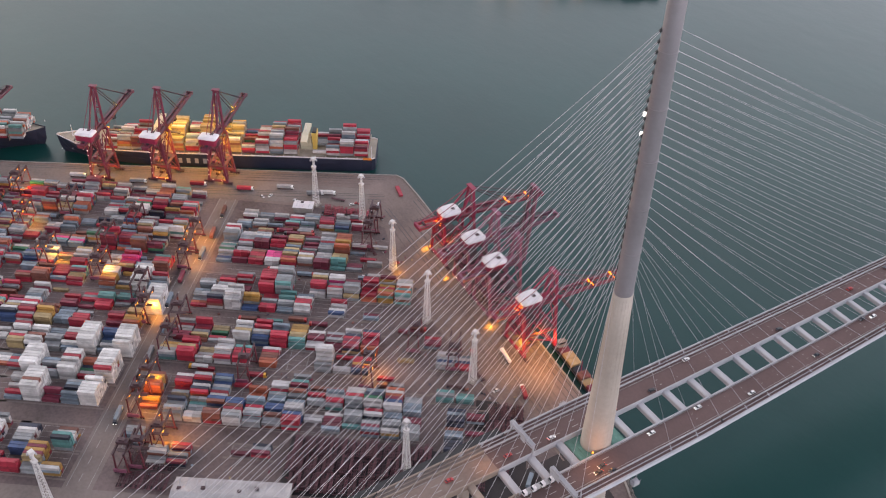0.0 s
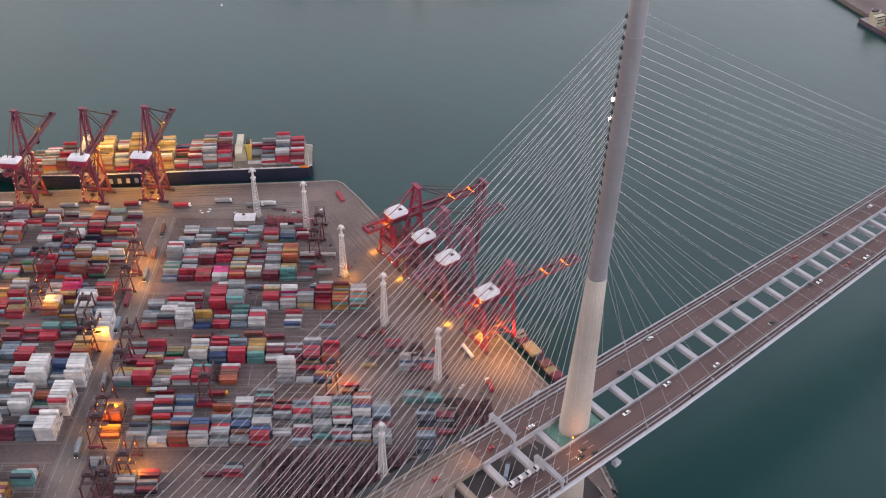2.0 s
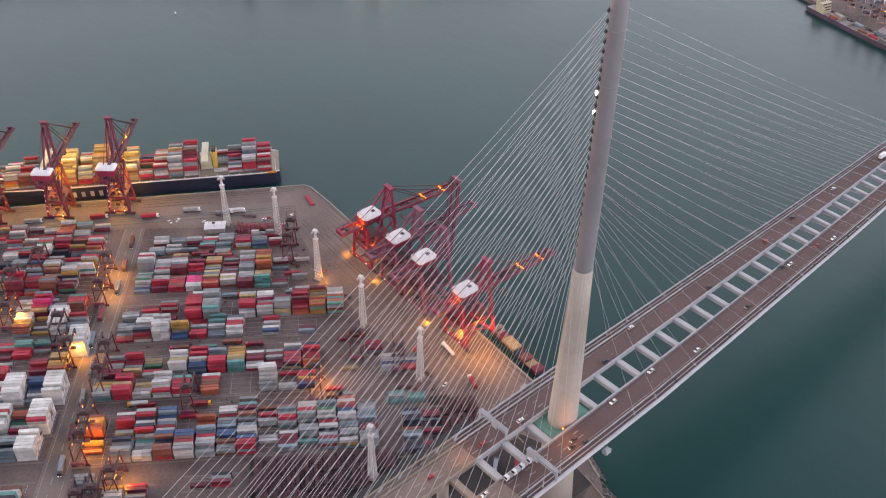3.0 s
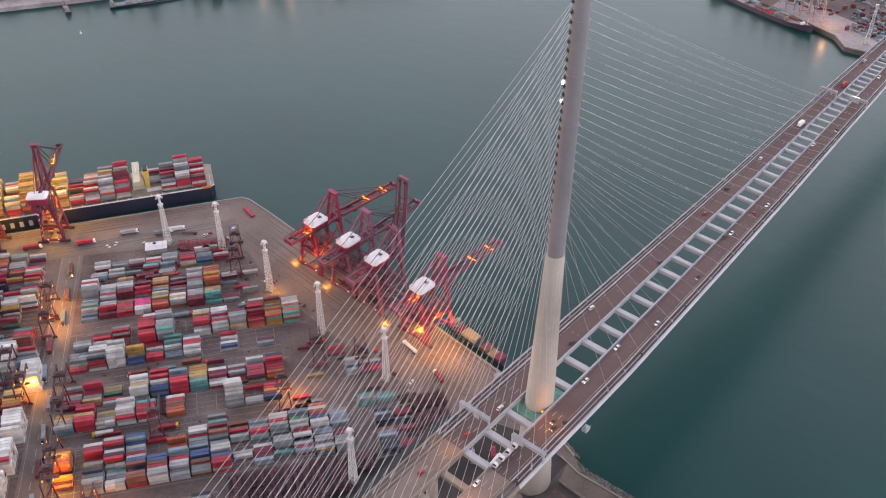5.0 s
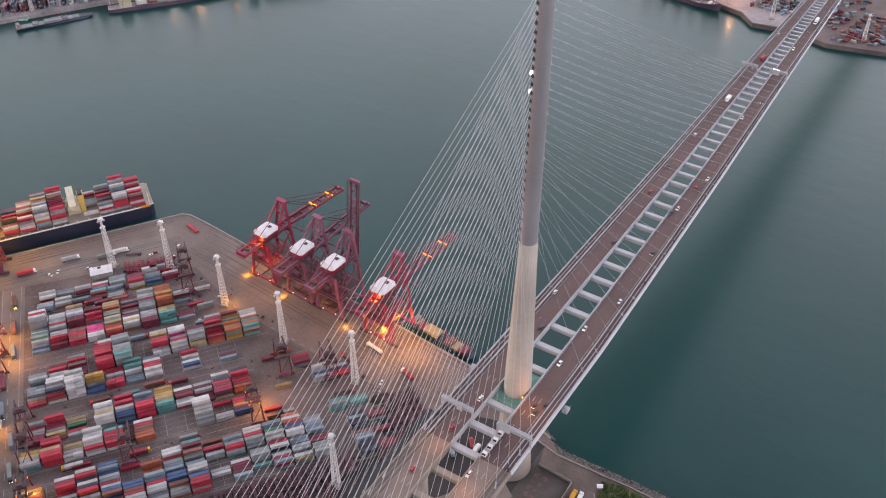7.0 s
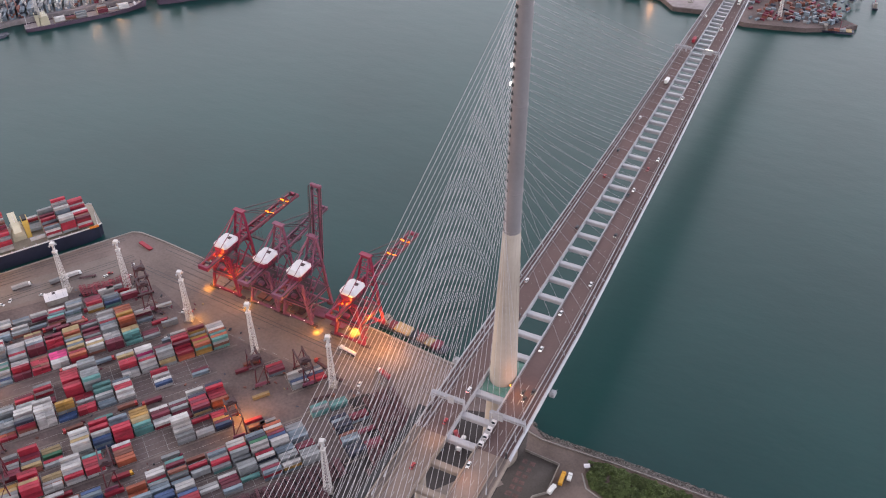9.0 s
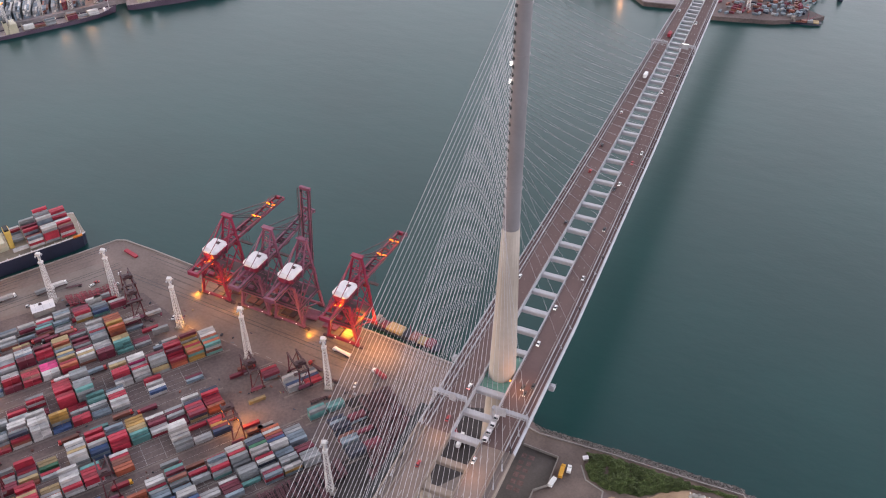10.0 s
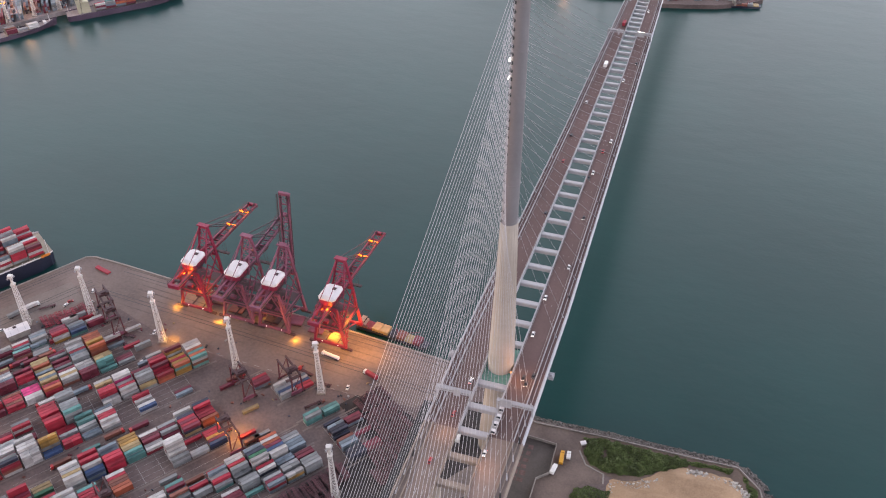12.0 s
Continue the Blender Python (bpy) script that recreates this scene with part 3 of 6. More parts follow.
def rod(bm, pts, r, n):
    """A round rod through points that lie nearly in line."""
    d = (pts[-1] - pts[0]).normalized()
    side = d.cross(Vector((0, 0, 1))).normalized()
    up = side.cross(d)
    rings = [[bm.verts.new(p + (side * math.cos(i * math.tau / n) + up * math.sin(i * math.tau / n)) * r) for i in range(n)] for p in pts]
    for a, b in zip(rings, rings[1:]):
        for i in range(n):
            bm.faces.new((a[i], a[(i + 1) % n], b[(i + 1) % n], b[i])).smooth = True
    return bm


# stay cables, each with its socket on the tower
ANCH = [309.2 - 4.4485 * n + 0.05726 * n ** 2 - 0.002444 * n ** 3 for n in range(27, -1, -1)]      # wider apart towards the joint
tower_r = lambda z: 4.3 - (z - 181) * 0.0058
for k in range(28):
    for s in (-1, 1):
        for y, sy in ((PANELS[k] + 10.5, 1), (-(30 + 12.4 * k + 0.006 * k * k), -1)):
            z1 = ANCH[k]
            r = tower_r(z1)
            p, q = Vector((s * 25.4 * wd(y) + cx(y), y, dz(y) + 0.3)), Vector((axis(z1)[0] - r * 0.68 + s * 0.4, axis(z1)[1] - r * 0.68 - s * 0.4, z1)) if sy < 0 else Vector((axis(z1)[0] + s * 0.5, axis(z1)[1] + r * 0.95, z1))
            bm = B()
            sag = (q - p).length * 0.006
            pts = [p.lerp(q, i / 6) - Vector((0, 0, sag * 4 * (i / 6) * (1 - i / 6))) for i in range(7)]
            rod(bm, pts, 0.094 if sy < 0 else 0.07, 5)
            cable = part("stay_cable", bm, CABLE, bridge)
            d = (p - q).normalized()
            bm = B()
            tube(bm, q - d * 0.3, q + d * 1.5, 0.5, 0.36, n=7)
            part("cable_socket", bm, BLACK if sy < 0 else STEELG, cable, "dark anchor socket" if sy < 0 else "")
            bm = B()
            tube(bm, p - Vector((0, 0, 0.3)), p - d * 3.4, 0.5, 0.3, n=6)
            part("deck_socket", bm, STEELG if (k + s) % 3 else BLACK, cable)
for z in (262.8, 271.8):
    bm = B()
    ax, ay = axis(z)
    box(bm, ax - 3.9, ay - 3.2, z, ax - 3.1, ay - 2.4, z + 1.8)
    part("beacon_light", bm, WHITEBULB, upper, "lit white aviation beacon")

# black solid strip in place of the shadow below the left deck edge
part("edge_screen", sweep(B(), [(-28.4, -2.6), (-32.6, -2.6), (-32.6, -0.9), (-28.4, -0.9)], list(range(-400, -10, 30))), BLACK, bridge, "black strip standing for the shadow under the deck edge")
# piers of the back spans
for y in (-70, -140, -210, -290):
    for s in (-1, 1):
        bm = B()
        tube(bm, (s * 17, y, 4.5), (s * 17, y, 73.2), 3.4, 3.0, n=24)
        box(bm, s * 17 - 5, y - 3.4, 70.8, s * 17 + 5, y + 3.4, 73.2)
        part("pier", bm, CONC, bridge, "round beige concrete pier")


def sign_gantry(x0, x1, y, panel, lit=False):
    z = dz(y)
    x0, x1, panel = x0 * wd(y), x1 * wd(y), (panel[0] * wd(y), panel[1] * wd(y))
    g = thing("sign_gantry", pose(cx(y), y, z), "pale grey steel sign gantry over the carriageway" + (" with a lit sign" if lit else ""), "gantry", "sign gantries")
    for x in (x0, x1):
        bm = B()
        beam(bm, (x, 0, -0.1), (x, 0, 7.4), 0.9, 0.9)
        part("post", bm, STEELG, g)
    bm = B()
    beam(bm, (x0 - .3, 0, 7.0), (x1 + .3, 0, 7.0), 1.7 if y < 100 else 0.7, 1.0 if y < 100 else 0.7)
    for dy in (-1, 1):
        for h in (6.0, 7.6):
            beam(bm, (x0, dy, h), (x1, dy, h), 0.4)
    n = 8
    for i in range(n + 1):
        x = x0 + (x1 - x0) * i / n
        beam(bm, (x, -1, 6.0), (x, -1, 7.6), 0.25)
        beam(bm, (x, 1, 6.0), (x, 1, 7.6), 0.25)
        beam(bm, (x, -1, 7.6), (x, 1, 7.6), 0.25)
        if i < n:
            beam(bm, (x, 1, 6.0), (x + (x1 - x0) / n, 1, 7.6), 0.2)
            beam(bm, (x, -1, 7.6), (x + (x1 - x0) / n, 1, 7.6), 0.2)
    part("truss", bm, STEELG, g)
    bm = B()
    box(bm, panel[0], -1.5, 4.2, panel[1], -1.2, 9.6)
    pn = part("sign_panel", bm, STEELG, g, "back of a grey sign panel")
    bm = B()
    for i in range(3):
        box(bm, panel[0] + 0.4, -1.75, 5.2 + i * 1.2, panel[1] - 0.4, -1.5, 5.4 + i * 1.2)
    part("panel_stiffener", bm, STEELG, pn)
    if lit:
        bm = B()
        box(bm, panel[0] + 0.2, -1.6, 8.85, panel[1] - 0.2, -1.2, 9.15)
        part("sign_light", bm, WHITEBULB, g, "lit sign lamp")


sign_gantry(-27, -7.8, -35, (-17, -13.4))
sign_gantry(7.6, 27.2, -35, (9.5, 15.5))
sign_gantry(-27, -7.8, 402, (-14, -12))
sign_gantry(7.6, 27.2, 402, (10, 19), lit=True)


# ---- vehicles ----
def car(x, y, z, rz, paint, label, lights=False):
    c = thing("car", pose(x, y, z, 0, 0, rz), label, "car", "cars on the bridge")
    bm = B()
    put(bm, [(-.9, -2.2, .35), (.9, -2.2, .35), (.9, 2.2, .35), (-.9, 2.2, .35), (-.88, -2.15, .95), (.88, -2.15, .95), (.85, 2.1, .8), (-.85, 2.1, .8)], CUBE)
    body = part("body", bm, paint, c)
    bm = B()
    put(bm, [(-.82, -1.9, .95), (.82, -1.9, .95), (.82, 1.0, .9), (-.82, 1.0, .9), (-.68, -1.4, 1.48), (.68, -1.4, 1.48), (.68, .3, 1.48), (-.68, .3, 1.48)], CUBE)
    part("cabin", bm, GLASS, c, "dark glazed cabin")
    bm = B()
    box(bm, -.68, -1.4, 1.46, .68, .3, 1.54)
    part("roof", bm, paint, body)
    for wx in (-.82, .82):
        for wy in (-1.35, 1.35):
            bm = B()
            tube(bm, (wx - .12, wy, .34), (wx + .12, wy, .34), .34, n=10)
            part("wheel", bm, BLACK, c)
    for s in (-.6, .6):
        bm = B()
        box(bm, s - .2, 2.1, .55, s + .2, 2.25, .8)
        part("headlight", bm, WHITEBULB if lights else STEELG, body)
        bm = B()
        box(bm, s - .2, -2.25, .65, s + .2, -2.14, .85)
        part("tail_light", bm, REDBULB if lights else CAR_R, body)
    return c


def truck(x, y, z, rz, cab_paint, box_paint, label, length=9.0, load=2.9, group="lorries on the bridge", lights=False, tank=False):
    c = thing("lorry", pose(x, y, z, 0, 0, rz), label, "lorry", group)
    bm = B()
    L = length / 2
    box(bm, -1.05, -L, .8, 1.05, L, 1.15)
    part("frame", bm, CHASSIS, c)
    bm = B()
    put(bm, [(-1.2, L - 2.1, 1.0), (1.2, L - 2.1, 1.0), (1.2, L, 1.0), (-1.2, L, 1.0), (-1.15, L - 2.1, 3.3), (1.15, L - 2.1, 3.3), (1.1, L - .5, 3.2), (-1.1, L - .5, 3.2)], CUBE)
    cab = part("cab", bm, cab_paint, c)
    bm = B()
    put(bm, [(-1.05, L - .02, 2.0), (1.05, L - .02, 2.0), (1.05, L + .06, 2.0), (-1.05, L + .06, 2.0), (-1.0, L - .45, 3.0), (1.0, L - .45, 3.0), (1.0, L - .36, 3.05), (-1.0, L - .36, 3.05)], CUBE)
    part("windscreen", bm, GLASS, cab)
    if load:
        bm = B()
        if tank:
            tube(bm, (0, -L, 2.35), (0, L - 2.6, 2.35), 1.22, n=14)
        else:
            box(bm, -1.25, -L, 1.2, 1.25, L - 2.4, 1.2 + load)
            bmesh.ops.bevel(bm, geom=bm.edges[:], offset=0.08, segments=1, affect="EDGES")
        part("tank" if tank else "cargo_box", bm, box_paint, c)
    for wy in (L - 1.3, -L + 1.2, -L + 2.5):
        for wx in (-1.0, 1.0):
            bm = B()
            tube(bm, (wx - .2, wy, .5), (wx + .2, wy, .5), .5, n=10)
            part("wheel", bm, BLACK, c)
    for s in (-.8, .8):
        bm = B()
        box(bm, s - .22, L, 1.1, s + .22, L + .08, 1.4)
        part("headlight", bm, WHITEBULB if lights else STEELG, cab)
    return c


for x, y, up, kind, lit in ((-13, 428, 1, "lorry_r", 0), (-17.5, 289, 1, "w", 0), (12.7, 197, -1, "w", 1), (10.6, 190, -1, "d", 0), (17.5, 144, -1, "d", 1), (11, 60, -1, "w", 1), 
                            (11.7, 27, -1, "w", 1), (18, -13, -1, "d", 1), (15.6, -9, -1, "d", 1), (9.9, -67, -1, "w", 1), (-11.9, -20, 1, "w", 1), (-13.7, -46, 1, "r", 0), (20.5, -6, -1, "d", 0), (-20, 79, 1, "w", 0), (-11, 142, 1, "d", 0), (-15, 205, 1, "r", 0), (-18, 240, 1, "d", 0),
                            (18.5, 240, -1, "w", 1), (11, 330, -1, "w", 1), (18.8, 360, -1, "d", 1), (-14, 350, 1, "lorry_w", 0), (-19, 480, 1, "w", 0), (12, 460, -1, "w", 1), (16, 520, -1, "lorry_w", 1), (-11, 20, 1, "r", 0), (-15.5, -80, 1, "r", 0), (-11.5, 47, 1, "d", 0), (18.8, 92, -1, "w", 0), (14.6, 225, -1, "r", 0)):
    z, rz, x = dz(y) + 0.01, 0 if up > 0 else 180, x * wd(y) + cx(y)
    if kind.startswith("lorry"):
        p = {"r": (CAR_R, BOXMAT1["red"], "red-and-white lorry on the bridge roadway"), "w": (CAR_W, CAR_W, "white box lorry on the bridge roadway"), "d": (CAR_D, BOXMAT1["bluegrey"], "dark lorry with a grey load on the bridge")}[kind[-1]]
        truck(x, y, z, rz, *p, lights=bool(lit))
    else:
        p = {"w": (CAR_W, "white car on the red-brown bridge roadway"), "d": (CAR_D, "dark car on the red-brown bridge roadway"), "r": (CAR_R, "red car on the red-brown bridge roadway")}[kind]
        car(x, y, z, rz, *p, lights=bool(lit))
for i in range(4):
    truck(10.5, -35.5 - i * 5.4, dz(0) + 0.01, 180, HOUSE_W, BOXMAT1["white"], "white works lorry parked beside the bridge parapet", 4.6, 1.2, "parked works lorries")


# ---- quay cranes ----
BOOM_DARK = surf("grease_dark_steel", (0.045, 0.025, 0.033), 0.6, var=0.3, scale=0.3)


def quay_crane(m, paint, label, base=24.0, gauge=25.0, deck=36.0, back=18.0, reach=58.0, apex=57.5, raise_deg=0.0, lit=False, group="quay cranes", hx=6.0, house_l=15.5, house_y=0.0, drop=3.2):
    """A ship-to-shore crane: x along the quay, y to the water, from the middle of the landside rail."""
    c = thing("quay_crane", m, label, "crane", group)
    h, g, half = deck, gauge, base / 2
    slim = deck > 40
    top = 1.9 if slim else 3.3                    # half the distance between the girders
    foot, head = (half * .36, 1.7) if slim else (half * .6, 3.2)
    for x in (-half, half):
        for y in (0.0, g):
            bm = B()
            beam(bm, (x, y, 2.2), (x * 0.78, y, 17), 1.9, 1.6)
            beam(bm, (x * 0.78, y, 16.5), (x * 0.62, y, h), 1.7, 1.5)
            leg = part("leg", bm, paint, c)
            bm = B()
            for o in (-3.2, -1.1, 1.1, 3.2):
                tube(bm, (x + o, y - .45, .55), (x + o, y + .45, .55), .55, n=10)
            box(bm, x - 4.2, y - .8, 0.9, x + 4.2, y + .8, 2.3)
            part("wheel_bogie", bm, CRANE_DARK, leg, "dark steel wheel bogie")
    for y in (0.0, g):
        bm = B()
        beam(bm, (-half, y, 3.0), (half, y, 3.0), 1.5, 1.8)
        sill = part("sill_beam", bm, paint, c)
        for i in range(2 if y == 0 else 0):
            bm = B()
            box(bm, -half + base * (i + .5) / 2 - .18, y - 1.1, 3.6, -half + base * (i + .5) / 2 + .18, y - .8, 3.95)
            part("marker_light", bm, WHITEBULB, sill, "small white marker light")
        bm = B()
        beam(bm, (-half * .78, y, 17), (half * .78, y, 17), 1.4, 2.0)
        part("portal_beam", bm, paint, c)
        bm = B()
        beam(bm, (-half * .62, y, h - .6), (half * .62, y, h - .6), 1.5, 2.2)
        part("portal_beam", bm, paint, c)
    for x in (-half * .78, half * .78):
        bm = B()
        beam(bm, (x, 0, 17), (x, g, 17), 1.3, 1.9)
        part("side_beam", bm, paint, c)
        bm = B()
        beam(bm, (x, 0, 17), (x * .8, g, h - 1), 0.9)
        beam(bm, (x * 1.05, g, 5), (x, 0, 17), 0.8)
        part("brace", bm, paint, c)
    bm = B()
    for s in (-1, 1):
        beam(bm, (s * half * .78, 0, 17.5), (0, 0, h - 1), 0.7)
    part("brace", bm, paint, c)
    # landside girder
    bm = B()
    for s in (-1, 1):
        beam(bm, (s * top, -back, h + .9), (s * top, g + 4, h + .9), 1.4, 2.4)
    for i in range(8):
        y = -back + (g + back + 2) * i / 7
        beam(bm, (-top, y, h + .9), (top, y, h + .9), 0.7, 1.0)
    beam(bm, (-top - 1, -back, h + 1), (top + 1, -back, h + 1), 2.0, 3.0)
    girder = part("girder", bm, paint, c)
    bm = B()
    for s in (-1, 1):
        beam(bm, (s * (top + 1.6), -back, h + 2.2), (s * (top + 1.6), g, h + 2.2), 0.7, 0.15)
        beam(bm, (s * (top + 2.0), -back, h + 3.2), (s * (top + 2.0), g, h + 3.2), 0.15, 0.15)
        for i in range(9):
            y = -back + (g + back) * i / 8
            beam(bm, (s * (top + 2.0), y, h + 2.2), (s * (top + 2.0), y, h + 3.2), 0.12)
    part("walkway", bm, CRANE_DARK, girder)
    # machinery house: an eight-sided plan under a white faceted roof
    y0, y1, z0, z1 = house_y, house_y + house_l, h + 2.4, h + 9.4
    cut = min(1.7, house_l * .12)

    def outline(inset, z):
        x, ya, yb, k = hx - inset, y0 + inset, y1 - inset, cut * (1 - inset / hx)
        return [(-x, ya + k, z), (-x + k, ya, z), (x - k, ya, z), (x, ya + k, z), (x, yb - k, z), (x - k, yb, z), (-x + k, yb, z), (-x, yb - k, z)]

    house = part("machinery_house", loft(B(), [outline(0, z0), outline(0, z1 - drop - .1)]), CRANE_RED, c, "red lower walls of the machinery house")
    part("house_roof", loft(B(), [outline(-.2, z1 - drop), outline(-.1, z1 - drop * .6), outline(1.6, z1 - .1), outline(2.0, z1)]), HOUSE_W, house, "white faceted house roof")
    bm = B()
    box(bm, hx * .12, y0 + house_l * .55, z1 - .1, hx * .12 + 2.6, y0 + house_l * .55 + 2.6, z1 + .25)
    part("roof_hatch", bm, CRANE_DARK, house, "dark roof hatch")
    for x in (-hx - .4, hx + .4):
        bm = B()
        beam(bm, (x, y0 - .6, z0 + 1.1), (x, y1 + .6, z0 + 1.1), 0.14)
        beam(bm, (x * 1.06, y0 - .6, z0 - .1), (x * 1.06, y1 + .6, z0 - .1), 1.0, 0.15)
        for i in range(7):
            y = y0 + (y1 - y0) * i / 6
            beam(bm, (x * 1.1, y, z0), (x * 1.1, y, z0 + 1.2), 0.12)
        beam(bm, (x * 1.1, y0, z0 + 1.2), (x * 1.1, y1, z0 + 1.2), 0.12)
        part("handrail", bm, CRANE_DARK, house)
    for i in range(3):
        y = y0 + 2.4 + i * (y1 - y0 - 4) / 2.6
        bm = B()
        box(bm, hx + .02, y, z0 + .8, hx + .1, y + 1.5, z0 + 2.2)
        part("louvre", bm, CRANE_DARK, house)
    # A-frame
    bm = B()
    for s in (-1, 1):
        beam(bm, (s * foot, g, h), (s * head, g + 1, apex), 1.6, 1.3)
        beam(bm, (s * foot, g - 14, h + 1), (s * head * .9, g + .5, apex), 0.95)
    beam(bm, (-head - .4, g + 1, apex), (head + .4, g + 1, apex), 2.0, 2.6)
    mid = (foot + head) / 2
    beam(bm, (-mid, g + .6, h + (apex - h) * .5), (mid, g + .6, h + (apex - h) * .5), 0.8, 0.9)
    box(bm, -head - 1.2, g - .8, apex + .8, head + 1.2, g + 2.8, apex + 1.6)
    aframe = part("a_frame", bm, paint, c)
    bm = B()
    for s in (-1, 1):
        tube(bm, (s * head * .85, g, apex), (s * top, -back + 4, h + 2), 0.28, n=6)
    part("backstay", bm, paint, aframe)
    bm = B()
    for s in (-1, 1):
        for k in range(4):
            z = h + 2 + (apex - h - 4) * k / 4
            w = foot + (head - foot) * (z - h) / (apex - h)
            beam(bm, (s * w, g + .3, z), (-s * (w - .6), g + .5, z + (apex - h) / 5), 0.3)
        beam(bm, (s * foot, g + 1.3, h), (s * (head + .3), g + 2, apex), 0.16)
    part("ladder_brace", bm, paint, aframe)
    for s in (-1, 1):
        for i in range(5):
            y = -back + 2 + i * (g + back - 2) / 5
            part("girder_brace", beam(B(), (s * top, y, h + 1.2), (-s * top, y + (g + back - 2) / 5, h + 1.2), 0.35), paint, girder)
    for s in (-1, 1):
        bm = B()
        beam(bm, (s * (half * .78 + .9), 0, 17.9), (s * (half * .78 + .9), g, 17.9), 1.0, 0.14)
        beam(bm, (s * (half * .78 + 1.4), 0, 18.9), (s * (half * .78 + 1.4), g, 18.9), 0.12)
        part("catwalk", bm, CRANE_DARK, c)
    bm = B()
    beam(bm, (-half * .78, -1.1, 18.1), (half * .78, -1.1, 18.1), 1.0, 0.14)
    beam(bm, (-half * .78, -1.6, 19.2), (half * .78, -1.6, 19.2), 0.12)
    part("catwalk", bm, CRANE_DARK, c)
    for x in (-half * .35, half * .4):
        bm = B()
        box(bm, x - 1.6, g * .35, 3.9, x + 1.6, g * .35 + 2.4, 6.2)
        beam(bm, (x, 0, 3.4), (x, g * .6, 3.4), 0.6, 0.8)
        part("electrical_cabinet", bm, CRANE_DARK, c)
    # grated floors and machines among the legs
    for z, ya, yb in ((17.9, 1.0, g * .42), (17.9, g * .6, g - 1.0), (h * .74, 1.0, g * .5)):
        bm = B()
        w = half * (.72 if z < 20 else .58)
        box(bm, -w, ya, z, w, yb, z + .15)
        for i in range(7):
            beam(bm, (-w + i * w / 3, ya, z + .1), (-w + i * w / 3, ya, z + 1.2), .12)
            beam(bm, (-w + i * w / 3, yb, z + .1), (-w + i * w / 3, yb, z + 1.2), .12)
        beam(bm, (-w, ya, z + 1.2), (w, ya, z + 1.2), .12)
        beam(bm, (-w, yb, z + 1.2), (w, yb, z + 1.2), .12)
        floor_ = part("service_floor", bm, CRANE_DARK, c, "dark grated service floor")
        for x0, x1, y0, y1, tall in ((-.7, -.25, 1.2, 4.2, 2.15), (.15, .4, .8, 3.0, 1.55)):
            bm = B()
            box(bm, w * x0, ya + y0, z + .15, w * x1, ya + y1, z + .15 + tall)
            part("machine_cabinet", bm, paint, floor_)
    for s in (-1, 1):
        for y in (0, g):
            part("side_brace", beam(B(), (s * half * .95, y, 4), (s * half * .8, g * .5, 16.5), .6), paint, c)
            part("side_brace", beam(B(), (s * half * .75, y, 18), (s * half * .62, g * .5, h - 1), .6), paint, c)
    # boom, two girders with ties, hinged over the waterside legs
    ra = radians(raise_deg)
    hinge = Vector((0, g + 5, h + .9))

    def bp(x, d, up=0.0):
        return (x, hinge.y + d * math.cos(ra) - up * math.sin(ra), hinge.z + d * math.sin(ra) + up * math.cos(ra))

    bm = B()
    for s in (-1, 1):
        beam(bm, bp(s * top, 0), bp(s * top, reach), 1.3, 2.2, 1.1)
    for i in range(9):
        d = 1 + (reach - 2) * i / 8
        beam(bm, bp(-top, d), bp(top, d), 0.6, 0.9)
    beam(bm, bp(-top - .8, reach), bp(top + .8, reach), 2.0, 2.4)
    boom = part("boom", bm, paint, c)
    bm = B()
    for s in (-1, 1):
        beam(bm, bp(s * (top + 1.6), 1, 1.3), bp(s * (top + 1.6), reach, 1.3), 0.6, 0.15)
        beam(bm, bp(s * (top + 1.9), 1, 2.3), bp(s * (top + 1.9), reach, 2.3), 0.14, 0.14)
    part("boom_walkway", bm, CRANE_DARK, boom)
    bm = B()
    for i in range(8):
        d = 1 + (reach - 2) * i / 8
        s = 1 if i % 2 else -1
        beam(bm, bp(s * top, d, .3), bp(-s * top, d + (reach - 2) / 8, .3), 0.32)
        for t in (-1, 1):
            beam(bm, bp(t * (top + 1.9), d, 1.3), bp(t * (top + 1.9), d, 2.3), 0.12)
    for o in (-2.4, 2.4):
        beam(bm, bp(o, 1, .9), bp(o, reach - 1, .9), 0.12)
    part("boom_brace", bm, paint, boom)
    for o in (-top + .9, top - .9):
        part("trolley_rail", beam(B(), bp(o, 0, 1.0), bp(o, reach - 1, 1.0), 0.45, 0.5), BOOM_DARK, boom, "dark trolley rail")
        bm = B()
        tube(bm, bp(o - .3, reach - 1.5, 1.6), bp(o + .3, reach - 1.5, 1.6), 1.1, n=12)
        part("sheave", bm, BOOM_DARK, boom, "dark rope sheave")
    # hoist drum, rope tray and diagonal legs behind the house
    bm = B()
    tube(bm, (-top * .6, -back + 5, h + 1.9), (top * .6, -back + 5, h + 1.9), 1.0, n=12)
    part("hoist_drum", bm, BOOM_DARK, c, "dark hoist drum")
    part("rope_tray", beam(B(), (top - 1.2, -back + 1, h + 1.3), (top - 1.2, g + 4, h + 1.3), 1.0, .6), BOOM_DARK, c, "dark rope tray")
    for s in (-1, 1):
        part("portal_strut", beam(B(), (s * half * .78, 1, 18.5), (s * half * .2, 1, h - 1.5), .55), paint, c)
        part("portal_strut", beam(B(), (s * half * .78, g - 1, 18.5), (s * half * .2, g - 1, h - 1.5), .55), paint, c)
    bm = B()
